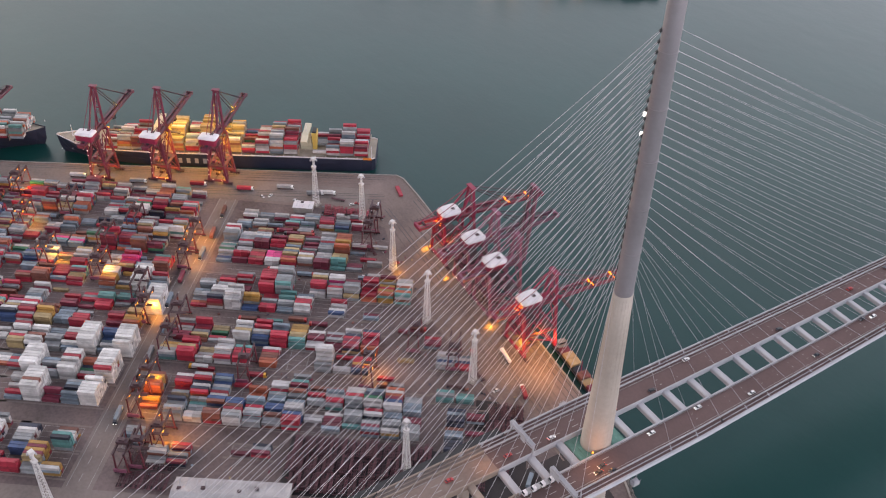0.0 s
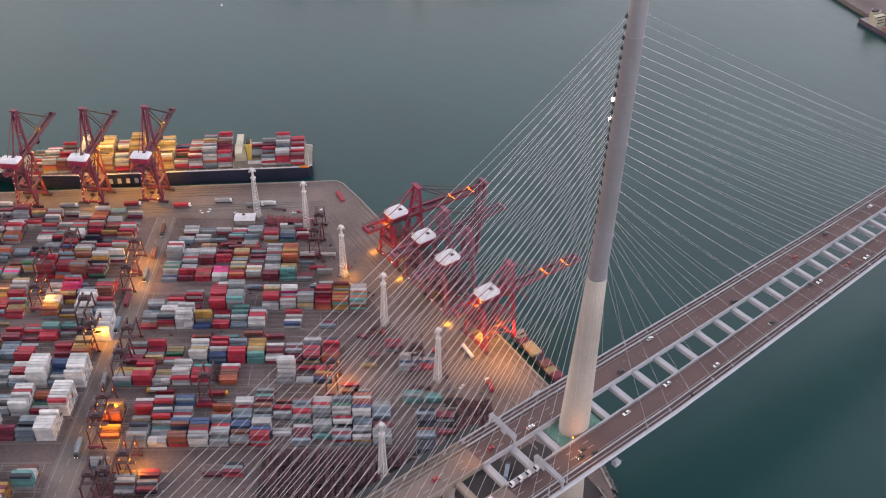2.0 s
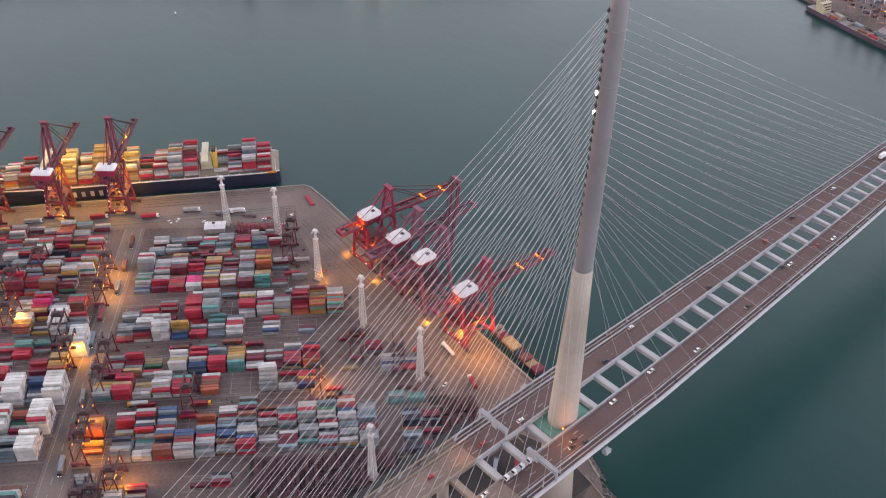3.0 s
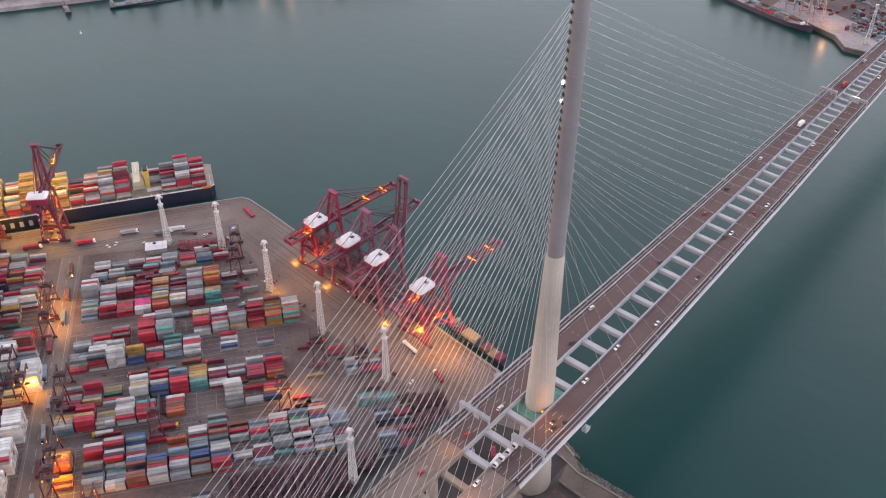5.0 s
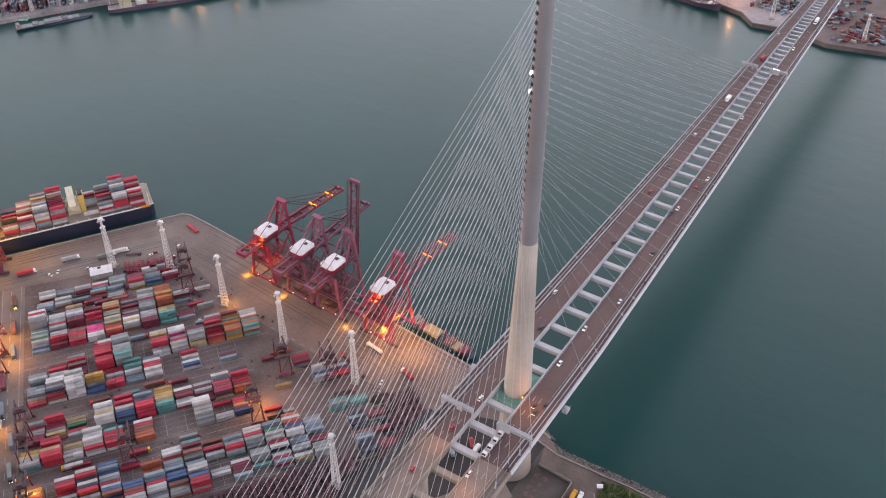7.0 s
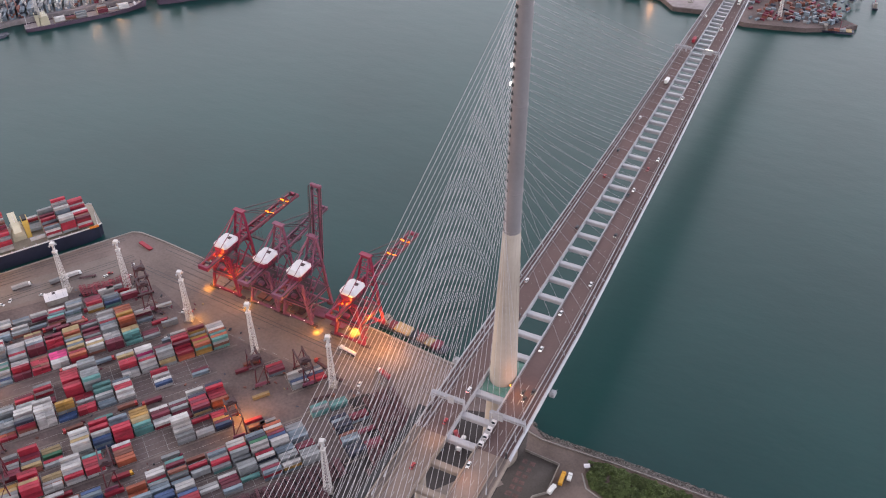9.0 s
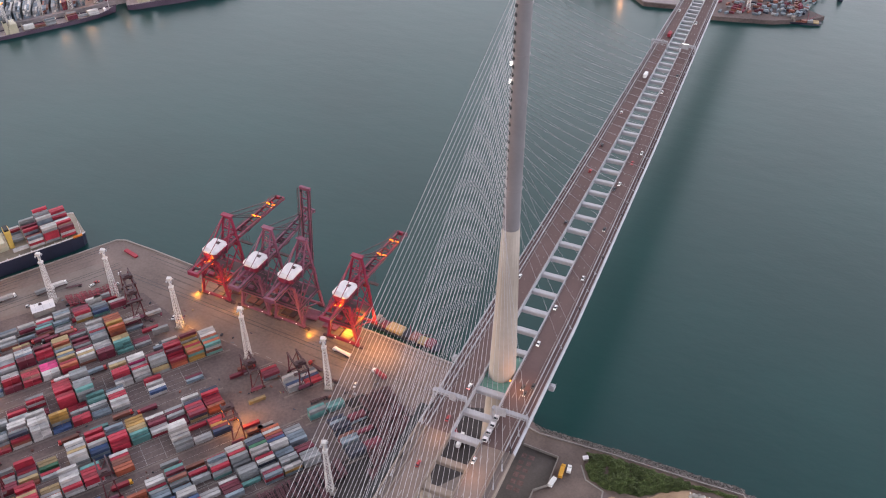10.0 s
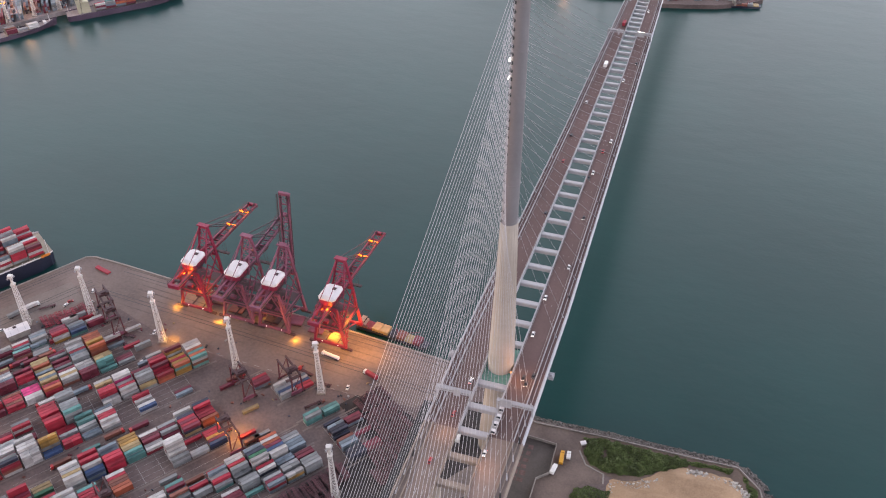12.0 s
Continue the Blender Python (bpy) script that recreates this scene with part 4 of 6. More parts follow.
    for s in (-1, 1):
        if raise_deg < 30:
            tube(bm, (s * head * .85, g + 1.5, apex), bp(s * top, reach * .48, 1), 0.38, n=6)
            tube(bm, (s * head * .85, g + 1.5, apex), bp(s * top, reach * .86, 1), 0.38, n=6)
        else:
            knee = Vector(bp(s * top, reach * .35, 7))
            tube(bm, (s * head * .85, g + 1.5, apex), knee, 0.38, n=6)
            tube(bm, knee, bp(s * top, reach * .6, 1), 0.38, n=6)
    part("forestay", bm, BOOM_DARK, boom)
    # trolley, cab and spreader
    bm = B()
    ty = g + 16 if raise_deg < 30 else 10
    box(bm, -top - .6, ty - 3, h - .6, top + .6, ty + 3, h + .2)
    trolley = part("trolley", bm, CRANE_DARK, c)
    bm = B()
    put(bm, [(-1.4, ty + 3.2, h - 4.2), (1.4, ty + 3.2, h - 4.2), (1.4, ty + 6.4, h - 4.2), (-1.4, ty + 6.4, h - 4.2), (-1.4, ty + 3.2, h - .6), (1.4, ty + 3.2, h - .6), (1.4, ty + 6.0, h - .6), (-1.4, ty + 6.0, h - .6)], CUBE)
    part("operator_cab", bm, GLASS, trolley, "glazed operator cab")
    bm = B()
    box(bm, -6, ty - 1.2, h - 13, 6, ty + 1.2, h - 12.2)
    for s in (-1, 1):
        for o in (-1, 1):
            tube(bm, (s * 3.4, ty + o, h - 12.2), (s * 2.2, ty + o * 2, h - .4), 0.09, n=5)
    part("spreader", bm, CRANE_DARK, trolley, "dark spreader on ropes")
    # stair tower on one leg
    bm = B()
    for i in range(8):
        z = 4 + i * (h - 6) / 8
        x = half * (0.95 if z < 17 else .72)
        beam(bm, (x + 1.2, -1.4, z), (x + 1.0, 1.8, z + (h - 6) / 8), 0.8, 0.15)
        box(bm, x + .7, 1.6, z + (h - 6) / 8 - .1, x + 1.9, 2.8, z + (h - 6) / 8)
    part("stair", bm, paint, c)
    bm = B()
    tube(bm, (half * .3, 4, 17), (half * .3, 10, 17), 1.1, n=12)
    part("cable_reel", bm, CRANE_DARK, c, "dark cable reel")
    bm = B()
    box(bm, -half * .5, 8, 16.2, -half * .1, 13, 18.6)
    part("switch_box", bm, CRANE_DARK, c)
    if deck > 40:
        for k in range(6):
            bm = B()
            z = 8 + k * 5
            x = -half * (1 - .22 * z / 17) if z < 17 else -half * (.78 - .16 * (z - 17) / (h - 17))
            tube(bm, (x, -.95, z), (x, -1.2, z), 0.22, n=6)
            part("marker_light", bm, WHITEBULB, c, "small white marker light")
        for s in (-1, 1):
            bm = B()
            tube(bm, (s * 4, g + 3, h - 1.5), (s * 4.2, g + 3.6, h - 2.2), 0.7, n=8)
            part("floodlight", bm, AMBER, girder, "glowing amber floodlight")
    if lit:
        for n, (d, hh) in enumerate(((reach * .47, 1.0), (reach * .79, 1.0))):
            for s in (-1, 1):
                bm = B()
                p = Vector(bp(s * (top - .4), d, hh))
                tube(bm, p, p + Vector((0, 0.5, 0.6)), 0.95, n=8)
                box(bm, p.x - 1.6 * s - .3, p.y - .5, p.z - .3, p.x - 1.6 * s + .5, p.y + .6, p.z + .5)
                part("floodlight", bm, SODIUM, boom, "glowing orange floodlight")
            p = c.matrix_world @ Vector(bp(0, d, hh + 2.2))
            lamp(p.x, p.y, p.z, 1500, (1.0, 0.3, 0.02), 0.6)
        for x, y, z in ((-3.4, -1.0, h - 1.0), (2.6, -1.0, h - 1.0), (3.2, -1.0, h + 1.2)):
            bm = B()
            tube(bm, (x, y, z), (x + .3, y - .5, z - .5), 0.8, n=8)
            part("floodlight", bm, SODIUM, girder, "glowing orange floodlight")
    return c


Q2 = -2.7


def q2(cx, y):
    return pose(cx, y, 5.06, 0, 0, Q2)


quay_crane(q2(-242, 52.5), CRANE_RED, "red quay crane with boom lowered and orange floodlights on", raise_deg=-2.5, lit=True)
quay_crane(q2(-207, 51.0), CRANE_MAROON, "faded maroon quay crane with boom lowered and unlit", raise_deg=4, reach=48)
quay_crane(q2(-178, 49.5), CRANE_MAROON, "faded maroon quay crane with boom raised upright", raise_deg=84)
quay_crane(q2(-134, 47.5), CRANE_RED, "red quay crane with boom lowered beside the small barge", raise_deg=-2, lit=True)
SHIP_YAW = 57.3
BERTH_RED = surf("berth_crane_paint", (0.14, 0.022, 0.045), 0.5, var=0.25, scale=0.15)
SHIPQ = pose(-356, 80, 5.06, 0, 0, SHIP_YAW)
for a, lb in ((-147, "red quay crane working the moored container ship"), (-194, "red quay crane working the moored container ship"), (-245, "red quay crane working the moored container ship"), (-350, "red quay crane working the second ship")):
    quay_crane(SHIPQ @ pose(a, -20, 0, 0, 0, -10), BERTH_RED, lb, base=16, gauge=17, deck=41, back=16, reach=50, apex=77, raise_deg=3, lit=False, group="ship berth cranes", hx=7.4, house_l=10.0, house_y=-11.0, drop=2.0)


# ---- container yard ----
CL, CW, CH = 11.2, 2.22, 2.35
BAY, ROW = 12.3, 2.52                  # from bay to bay along a block, and from row to row across it


def container_template(length):
    bm = B()
    box(bm, -length / 2, -CW / 2, 0.05, length / 2, CW / 2, CH - .05)
    bm.faces.ensure_lookup_table()
    pick = [f for f in bm.faces if abs(f.normal.y) > .5 or f.normal.z > .5]
    bmesh.ops.inset_individual(bm, faces=pick, thickness=0.16, depth=-0.07)
    bm.normal_update()
    return bm


bm = container_template(CL)
bm.verts.index_update()
T40 = np.array([v.co[:] for v in bm.verts]), [tuple(v.index for v in f.verts) for f in bm.faces]
bm.free()
bm = container_template(5.5)
bm.verts.index_update()
T20 = np.array([v.co[:] for v in bm.verts]), [tuple(v.index for v in f.verts) for f in bm.faces]
bm.free()
rng = random.Random(21)
BAG = [k for k, n in MIX for _ in range(n)]


class Heap:
    """Gathers containers, and joins them into one mesh."""

    def __init__(self):
        self.v, self.f, self.i, self.n = [], [], [], 0

    def add(self, x, y, z, color, short=False, turn=0.0):
        v, f = T20 if short else T40
        if turn:
            c, s = math.cos(turn), math.sin(turn)
            v = v @ np.array([[c, s, 0], [-s, c, 0], [0, 0, 1]])
        self.v.append(v + (x, y, z))
        self.f += [tuple(k + self.n for k in face) for face in f]
        self.i += [COLS.index(color)] * len(f)
        self.n += len(v)

    def done(self, name, label, m):
        return joined(name, np.concatenate(self.v).tolist(), self.f, [BOXMAT[k] for k in COLS], self.i, label, "containers", m)


heap = Heap()
SINGLE = {}


def single(a, b, z, color, short=False):
    """One container of its own, with its door end."""
    key = (color, short)
    ln = 5.5 if short else CL
    if key not in SINGLE:
        body = container_template(ln)
        door = B()
        for s in (-1, 1):
            box(door, ln / 2, s * .62 - .55, .12, ln / 2 + .05, s * .62 + .55, CH - .12)
            for o in (-.25, .25):
                tube(door, (ln / 2 + .08, s * .62 + o, .15), (ln / 2 + .08, s * .62 + o, CH - .15), 0.035, n=5)
        SINGLE[key] = mesh_of(body, "body", BOXMAT1[color]), mesh_of(door, "door", BOXMAT1[color])
    words = {"bone": "off-white", "white": "white", "grey": "light grey", "bluegrey": "blue-grey", "tan": "tan"}.get(color, color)
    ob = thing("container", YARD_M @ pose(a, b, z, 0, 0, 180 if rng.random() < .5 else 0), f"{words} steel shipping container stacked in the yard", "container", "containers in the yard")
    for n, me in zip(("body", "door"), SINGLE[key]):
        p = new(n, me)
        p.parent = ob


singles = 0


def stack(a, b, height, colors, short=False, own=False):
    global singles
    for k in range(height):
        c = colors[k % len(colors)]
        ja, jb = rng.uniform(-.12, .12), rng.uniform(-.05, .05)
        if short:
            for o in (-2.82, 2.82):
                if own and singles < 300:
                    single(a + o + ja, b + jb, 0.03 + k * CH, c, True)
                    singles += 1
                else:
                    heap.add(a + o + ja, b + jb, 0.03 + k * CH, c, True)
        elif own and singles < 300:
            single(a + ja, b + jb, 0.03 + k * CH, c)
            singles += 1
        else:
            heap.add(a + ja, b + jb, 0.03 + k * CH, c)


SLOTS = []


LETTER = dict(W="bone", w="white", g="grey", s="bluegrey", r="red", m="maroon", b="brown", o="orange", t="tan", y="yellow", c="teal", u="blue", n="navy", e="green", p="pink")


def bay(a, b, rows, height, colors, own, short=False):
    """One bay with its colours given from the back row to the front; a box here and there differs or is away."""
    even = set(colors) == {"bone"}
    dip, run, away = 0, 0, rng.choice((0, 0, 0, 0, 1, 1, 2)) if not even else 0
    for r in range(rows):
        name = colors[int((rows - 1 - r) * len(colors) / rows)]
        if run <= 0:
            dip, run = rng.choice((0, 0, 0, 0, -1, -1, -2, 1)), rng.choice((1, 2, 2, 3))
        run -= 1
        if rows - 1 - r < away:
            continue
        h = height + 1 - (rng.random() < .08) if even else max(0, height + dip - (rng.random() < .14))
        stack(a + rng.uniform(-.2, .2), b + (r - (rows - 1) / 2) * ROW, h, [name if rng.random() < (.97 if even else .74) else rng.choice(BAG) for _ in range(max(1, h))], short and not even, own)


def laid(a0, b, plan, own=False, rows=7):
    """A block after a plan: a word a bay, colours by letter and the height; a dot is an empty bay, a comma half a bay's gap."""
    a = a0
    for word in plan.split():
        if word == ",":
            a += BAY * .45
            continue
        if word != ".":
            bay(a, b, rows, int(word[-1]), [LETTER[k] for k in word[:-1]], own, rng.random() < .15)
        a += BAY
    SLOTS.append((a0 - BAY / 2, a - BAY / 2, b - rows * ROW / 2, b + rows * ROW / 2))


def block(a0, a1, b, rows=7, top=5, fill=0.85, bag=BAG, own=False, fixed=None):
    """A block of bays from a0 to a1, some rows deep about b; gaps, and stacks of uneven height."""
    fixed = fixed or {}
    SLOTS.append((a0, a1, b - rows * ROW / 2, b + rows * ROW / 2))
    a, i = a0 + BAY / 2, 0
    tall = rng.choice((3, 4, 4))
    while a < a1 - 4:
        if i in fixed:
            h0, cols = fixed[i]
            bay(a, b, rows, h0, cols, own)
        elif rng.random() < fill:
            tall = max(1, min(top, tall + rng.choice((-2, -1, -1, 0, 0, 1, 1, 2))))
            fav = [rng.choice(bag), rng.choice(bag), rng.choice(bag)]
            short = rng.random() < .2
            run = 0
            for r in range(rows):
                if run <= 0:
                    h, run = max(0, min(top + 1, tall + rng.choice((-3, -2, -1, 0, 0, 0, 1, 1)))), rng.choice((1, 1, 2, 3))
                    one = rng.choice(fav) if rng.random() < .45 else None
                run -= 1
                if rng.random() < .06:
                    continue
                stack(a + rng.uniform(-.25, .25), b + (r - (rows - 1) / 2) * ROW, h, [one if one and rng.random() < .75 else rng.choice(bag) for _ in range(max(1, h))], short, own)
        a += BAY + rng.choice((-0.1, 0, 0, 0.1, 0.4))
        i += 1


WHITE_BAG = ["bone"] * 9 + ["grey"] * 3 + ["red", "bluegrey", "brown", "teal", "orange"]
GREY_BAG = BAG + ["white", "grey"] * 14
# blocks between the road and the quay apron
laid(-120, -276, "yob2 , sgg3 gw2 uwb3 urw4 sg3 ugg4 wur4 wm2 mmg2 gg2 wgs3 sgw2 mg2", own=True)
laid(-121, -257, "byo3 , mrg3 gnn3 uwo3 rm1 boo3 ws2 ccs3 g1 rwr4 wrg3 snw4 ouw3 gs2", own=True)
laid(-122, -225, "ytg2 rrr3 tw2 www4 crr3 , wbo3 . . wwg5 rw1 ru2")
laid(-119, -206, "gm2 rgt2 ter1 , www5 rwu3 srr3 ytc3 wmw3 gm2 wrw4 nro3")
laid(-117, -172, "ggr2 wgr3 www5 oyu3 rgr2 cgs2 wrw3 . rw2 . m1")
laid(-115, -153, "ugg2 rg2 rm2 , rrr4 ggg5 m1 wrw3 ww3 rgg4 rro4 yry4 wcc4")
laid(-113, -121, "ggu2 wrm2 brr2 ppw3 ttr3 etw2 wgm3 tc3 rm1")
laid(-113, -102, "wgs3 wgg2 gsm3 mr3 tot2 mg1 wg2 oyo4 ws2")
laid(-106, -71, "wgw2 sgw1 gwg2 wrs1 gsw2", rows=3)
laid(-108, -82, "gws2 wgg2 rws1 gwb2 sgw2 wg1", rows=3)
block(-50, -14, -78, rows=4, top=2, fill=1, bag=GREY_BAG)
for a, b, n, c in ((-33, -66, 2, "white"), (-27, -66, 2, "grey"), (-22, -69, 1, "red"), (35, -218, 1, "tan"), (24, -236, 1, "red"), (1, -100, 1, "white"), (-6, -116, 1, "red"), (0, -122, 2, "grey"), (32, -190, 1, "maroon"), (-2, -136, 1, "white"), (14, -136, 1, "brown"), (-94, -240, 1, "red"), (-30, -240, 1, "grey"), (-60, -190, 1, "teal")):
    stack(a, b, n, [c])
block(-126, -114, -303, rows=5, fixed={0: (2, ["grey", "bluegrey", "white"])})
block(-108, -84, -312, rows=6, fixed={0: (3, ["yellow", "bluegrey", "grey", "navy"]), 1: (2, ["red", "orange", "grey", "navy"])})
block(-60, -36, -304, rows=3, fill=.7, top=1)
block(45, 57, -198, rows=5, fixed={0: (3, ["red", "maroon"])})
block(55, 79, -215, rows=6, fixed={0: (2, ["white", "red", "bluegrey", "blue", "grey"]), 1: (2, ["bluegrey", "white", "blue", "red"])})
DARK_BAG = ["navy"] * 3 + ["maroon"] * 5 + ["bluegrey"] * 3 + ["brown"] * 3 + ["grey"] * 2 + ["white"]
block(58, 81, -249, rows=2, top=2, fill=1, bag=["grey", "white", "teal", "grey"])
block(66, 90, -265, rows=6, top=1, fill=1, bag=DARK_BAG)
block(66, 90, -284, rows=7, top=2, fill=1, bag=DARK_BAG)
# blocks beyond the road
for b, bag, a0, plan in ((-56, GREY_BAG, -150, ""), (-75, BAG, -150, ""), (-98, BAG, -150, ""), (-117, BAG, -150, ""),
                         (-141, BAG, -253, "ruu3 ws2 bty2 gsr3 . wg1 ppm4 grs3 rrb4"), (-160, BAG, -249, "sr2 oob4 rr2 ctr3 . wyo3 gy1 WWW4 wgs4"),
                         (-183, BAG, -231, "wgs3 tu1 urm2 rm1 cr2 cg1 . WWW5"), (-202, BAG, -229, "rmm4 byt3 s1 grr3 . mrm2 tyo3"),
                         (-226, WHITE_BAG, -225, "WWt4 WbW3 sgg3 WrW3 WWW5 uWg3 WWW5"), (-250, WHITE_BAG, -216, "sm2 WWW5 sg3 WWW4 oer3 WWW5"), (-270, WHITE_BAG, -207, "wr3 WWW5 gm2 ggs3 WWW4"),
                         (-306, GREY_BAG, -184, "nwg3 . gwc4"), (-325, BAG, -196, "rm2 uyr3 ytg3 rwy2")):
    if plan:
        laid(a0, b, plan)
    block(-408, a0 - (BAY * .6 if plan else 0), b, fill=.86 if plan else .98, bag=bag, top=4)
bm = B()
for a0, a1, b0, b1 in SLOTS:
    a = a0
    while a <= a1:
        beam(bm, yard(a, b0 - .4, 0.055), yard(a, b1 + .4, 0.055), 0.22, 0.02)
        a += BAY
    for k in range(5):
        b = b0 + (b1 - b0) * k / 4
        beam(bm, yard(a0, b, 0.05), yard(a1, b, 0.05), 0.16, 0.02)
solid("slot_markings", bm, MARK, "worn white container slot lines on the asphalt", "marking", kind="structure")
bm = B()
for a0, a1, b0, b1 in SLOTS:
    for b in (b0 - 1.7, b1 + 1.7):
        beam(bm, yard(a0 - 4, b, 0.02), yard(a1 + 4, b, 0.02), 1.3, 0.036)
solid("runway_strips", bm, ROADC, "pale concrete crane runway strips along the stacks", "pavement", kind="structure")
heap.done("container_stacks", "stacked steel shipping containers in many faded colours", YARD_M)


# ---- yard cranes ----
def yard_crane(a, b, rz=0.0, lit=False, span=22.0):
    c = thing("yard_crane", YARD_M @ pose(a, b, 0.04, 0, 0, rz) @ Matrix.Scale(0.86, 4), "maroon rubber-tyred gantry crane straddling the stacks" + (", lit orange" if lit else ""), "crane", "yard gantry cranes")
    s2 = span / 2
    for x in (-4.5, 4.5):
        for y in (-s2, s2):
            bm = B()
            beam(bm, (x, y, 1.6), (x * .8, y, 19.4), 0.95, 0.85)
            part("leg", bm, RTG_RED, c)
            bm = B()
            for o in (-.9, .9):
                tube(bm, (x + o, y - .35, .75), (x + o, y + .35, .75), .75, n=10)
            part("wheel", bm, BLACK, c)
    for y in (-s2, s2):
        bm = B()
        beam(bm, (-6, y, 1.9), (6, y, 1.9), 0.9, 0.9)
        beam(bm, (-4.5, y, 3), (3.6, y, 18.6), 0.4)
        part("sill_beam", bm, RTG_RED, c)
    for x in (-3.6, 3.6):
        bm = B()
        beam(bm, (x, -s2 - 1, 20), (x, s2 + 1, 20), 1.1, 1.7)
        part("girder", bm, CRANE_DARK, c)
    bm = B()
    ty = rng.uniform(-6, 6)
    box(bm, -4.2, ty - 2.2, 20.9, 4.2, ty + 2.2, 23.2)
    box(bm, -2.2, ty - 1.4, 23.2, 2.0, ty + 1.2, 24.4)
    trolley = part("trolley", bm, CRANE_DARK, c, "dark trolley with hoist")
    bm = B()
    box(bm, 1.2, ty + 2.2, 16.6, 3.4, ty + 4.4, 19.2)
    part("cab", bm, GLASS, trolley)
    bm = B()
    box(bm, -5.8, -s2 - 1.6, 2.6, 3.0, -s2 - .5, 5.4)
    part("power_pack", bm, CRANE_MAROON, c, "maroon diesel power pack")
    bm = B()
    box(bm, -6.1, ty - 1.2, 12.0, 6.1, ty + 1.2, 12.5)
    for o in (-3, 3):
        tube(bm, (o, ty, 12.5), (o * .6, ty, 20.9), .08, n=5)
    part("spreader", bm, CRANE_DARK, c)
    if lit:
        for x, y in ((-3.6, -7), (3.6, -7), (-3.6, 7), (3.6, 7)):
            bm = B()
            box(bm, x - .7, y - .7, 18.4, x + .7, y + .7, 19.0)
            part("floodlight", bm, AMBER, c, "glowing amber floodlight")
        p = c.matrix_world @ Vector((6.5, ty * .5, 10.5))
        lamp(p.x, p.y, p.z, 13000, (1.0, 0.38, 0.03), 1.2)


for a, b, lit in ((-149, -193, 1), (-160, -172, 0), (-125, -258, 1), (-125, -276, 1), (-102, -301, 1), (-139, -132, 1), (-197, -152, 1), (-204, -120, 0), (-242, -140, 1), (-124, -198, 0), (-66, -240, 0), (-110, -314, 0), (-140, -110, 1),
                  (-277, -101, 1), (-250, -78, 0), (-7, -72, 0), (-9, -92, 0), (13, -236, 1), (39, -200, 0), (-118, -318, 0), (-330, -146, 1), (-300, -58, 1), (67, -214, 0), (-190, -96, 0), (-124, -222, 0)):
    yard_crane(a, b, 0, bool(lit))


# ---- lighting masts ----
def light_mast(x, y, h=45.0, lit=False):
    c = thing("light_mast", pose(x, y, 5.02, 0, 0, 20), "white lattice floodlight mast on the yard", "mast", "floodlight masts")
    w0, w1 = 2.0, 1.0

    def at(sx, sy, k):
        w = w0 + (w1 - w0) * k
        return Vector((sx * w, sy * w, k * h * .82))

    for sx in (-1, 1):
        for sy in (-1, 1):
            bm = B()
            beam(bm, at(sx, sy, 0), at(sx, sy, 1), 0.29)
            part("leg", bm, MASTW, c)
    bm = B()
    n = 13
    for i in range(n):
        k0, k1 = i / n, (i + 1) / n
        for p, q in (((-1, -1), (1, -1)), ((1, -1), (1, 1)), ((1, 1), (-1, 1)), ((-1, 1), (-1, -1))):
            beam(bm, at(*p, k0), at(*q, k1), 0.115)
            beam(bm, at(*q, k0), at(*p, k1), 0.115)
            beam(bm, at(*p, k1), at(*q, k1), 0.17)
    part("lattice_brace", bm, MASTW, c)
    bm = B()
    box(bm, -1.5, -1.5, h * .8, 1.5, 1.5, h * .83)
    tube(bm, (0, 0, h * .84), (0, 0, h * .95), 0.9, n=10)
    part("maintenance_cage", bm, MASTW, c)
    head = B()
    box(head, -1.55, -1.55, h * .95, 1.55, 1.55, h)
    bmesh.ops.bevel(head, geom=head.edges[:], offset=0.2, segments=1, affect="EDGES")
    hd = part("lamp_head", head, MASTW, c)
    for sx in (-1, 1):
        for sy in (-1, 1):
            bm = B()
            box(bm, sx * 1.6 - .45, sy * 1.6 - .45, h * .93, sx * 1.6 + .45, sy * 1.6 + .45, h * .96)
            part("floodlight", bm, AMBER if lit else STEELG, hd)
    bm = B()
    box(bm, -3, -3, -.02, 3, 3, .7)
    part("footing", bm, KERB, c)


for x, y in ((-351.5, 3), (-312, 24.5), (-249, 17), (-187.5, 10), (-123, 6.5), (-81, -67)):
    light_mast(x, y)
light_mast(*yard(-152, -352).xy)


# ---- parked trailer frames ----
# darker ground added so the open frames read as one dense mass
bm = B()
prism(bm, [tuple(yard(a, b).xy) for a, b in ((-26, -289), (84, -292), (84, -247), (104, -247), (117, -282), (116, -332), (-26, -332))], 4.95, 5.03)
solid("trailer_park_pavement", bm, LOT, "darkened asphalt under the parked trailers", "pavement", kind="structure")
bm = B()
for s in (-.55, .55):
    beam(bm, (s, -6, 1.15), (s, 6, 1.15), 0.42, 0.4)
for i in range(6):
    beam(bm, (-1.15, -5.8 + i * 2.3, 1.25), (1.15, -5.8 + i * 2.3, 1.25), 0.5, 0.3)
frame_me = mesh_of(bm, "trailer_frame", CHASSIS)
axle_mes = []
for y in (-4.8, -3.5):
    for s in (-1, 1):
        bm = B()
        tube(bm, (s * 1.05 - .25, y, .5), (s * 1.05 + .25, y, .5), .5, n=8)
        axle_mes.append(mesh_of(bm, "wheel", BLACK))
bm = B()
for s in (-.8, .8):
    beam(bm, (s, 3.2, 0.05), (s, 3.2, 1.1), 0.2)
    beam(bm, (s, 3.2, .08), (s, 3.2, .02), 0.5)
beam(bm, (-.8, 3.2, .6), (.8, 3.2, .6), 0.14)
prop_me = mesh_of(bm, "landing_leg", CRANE_DARK)


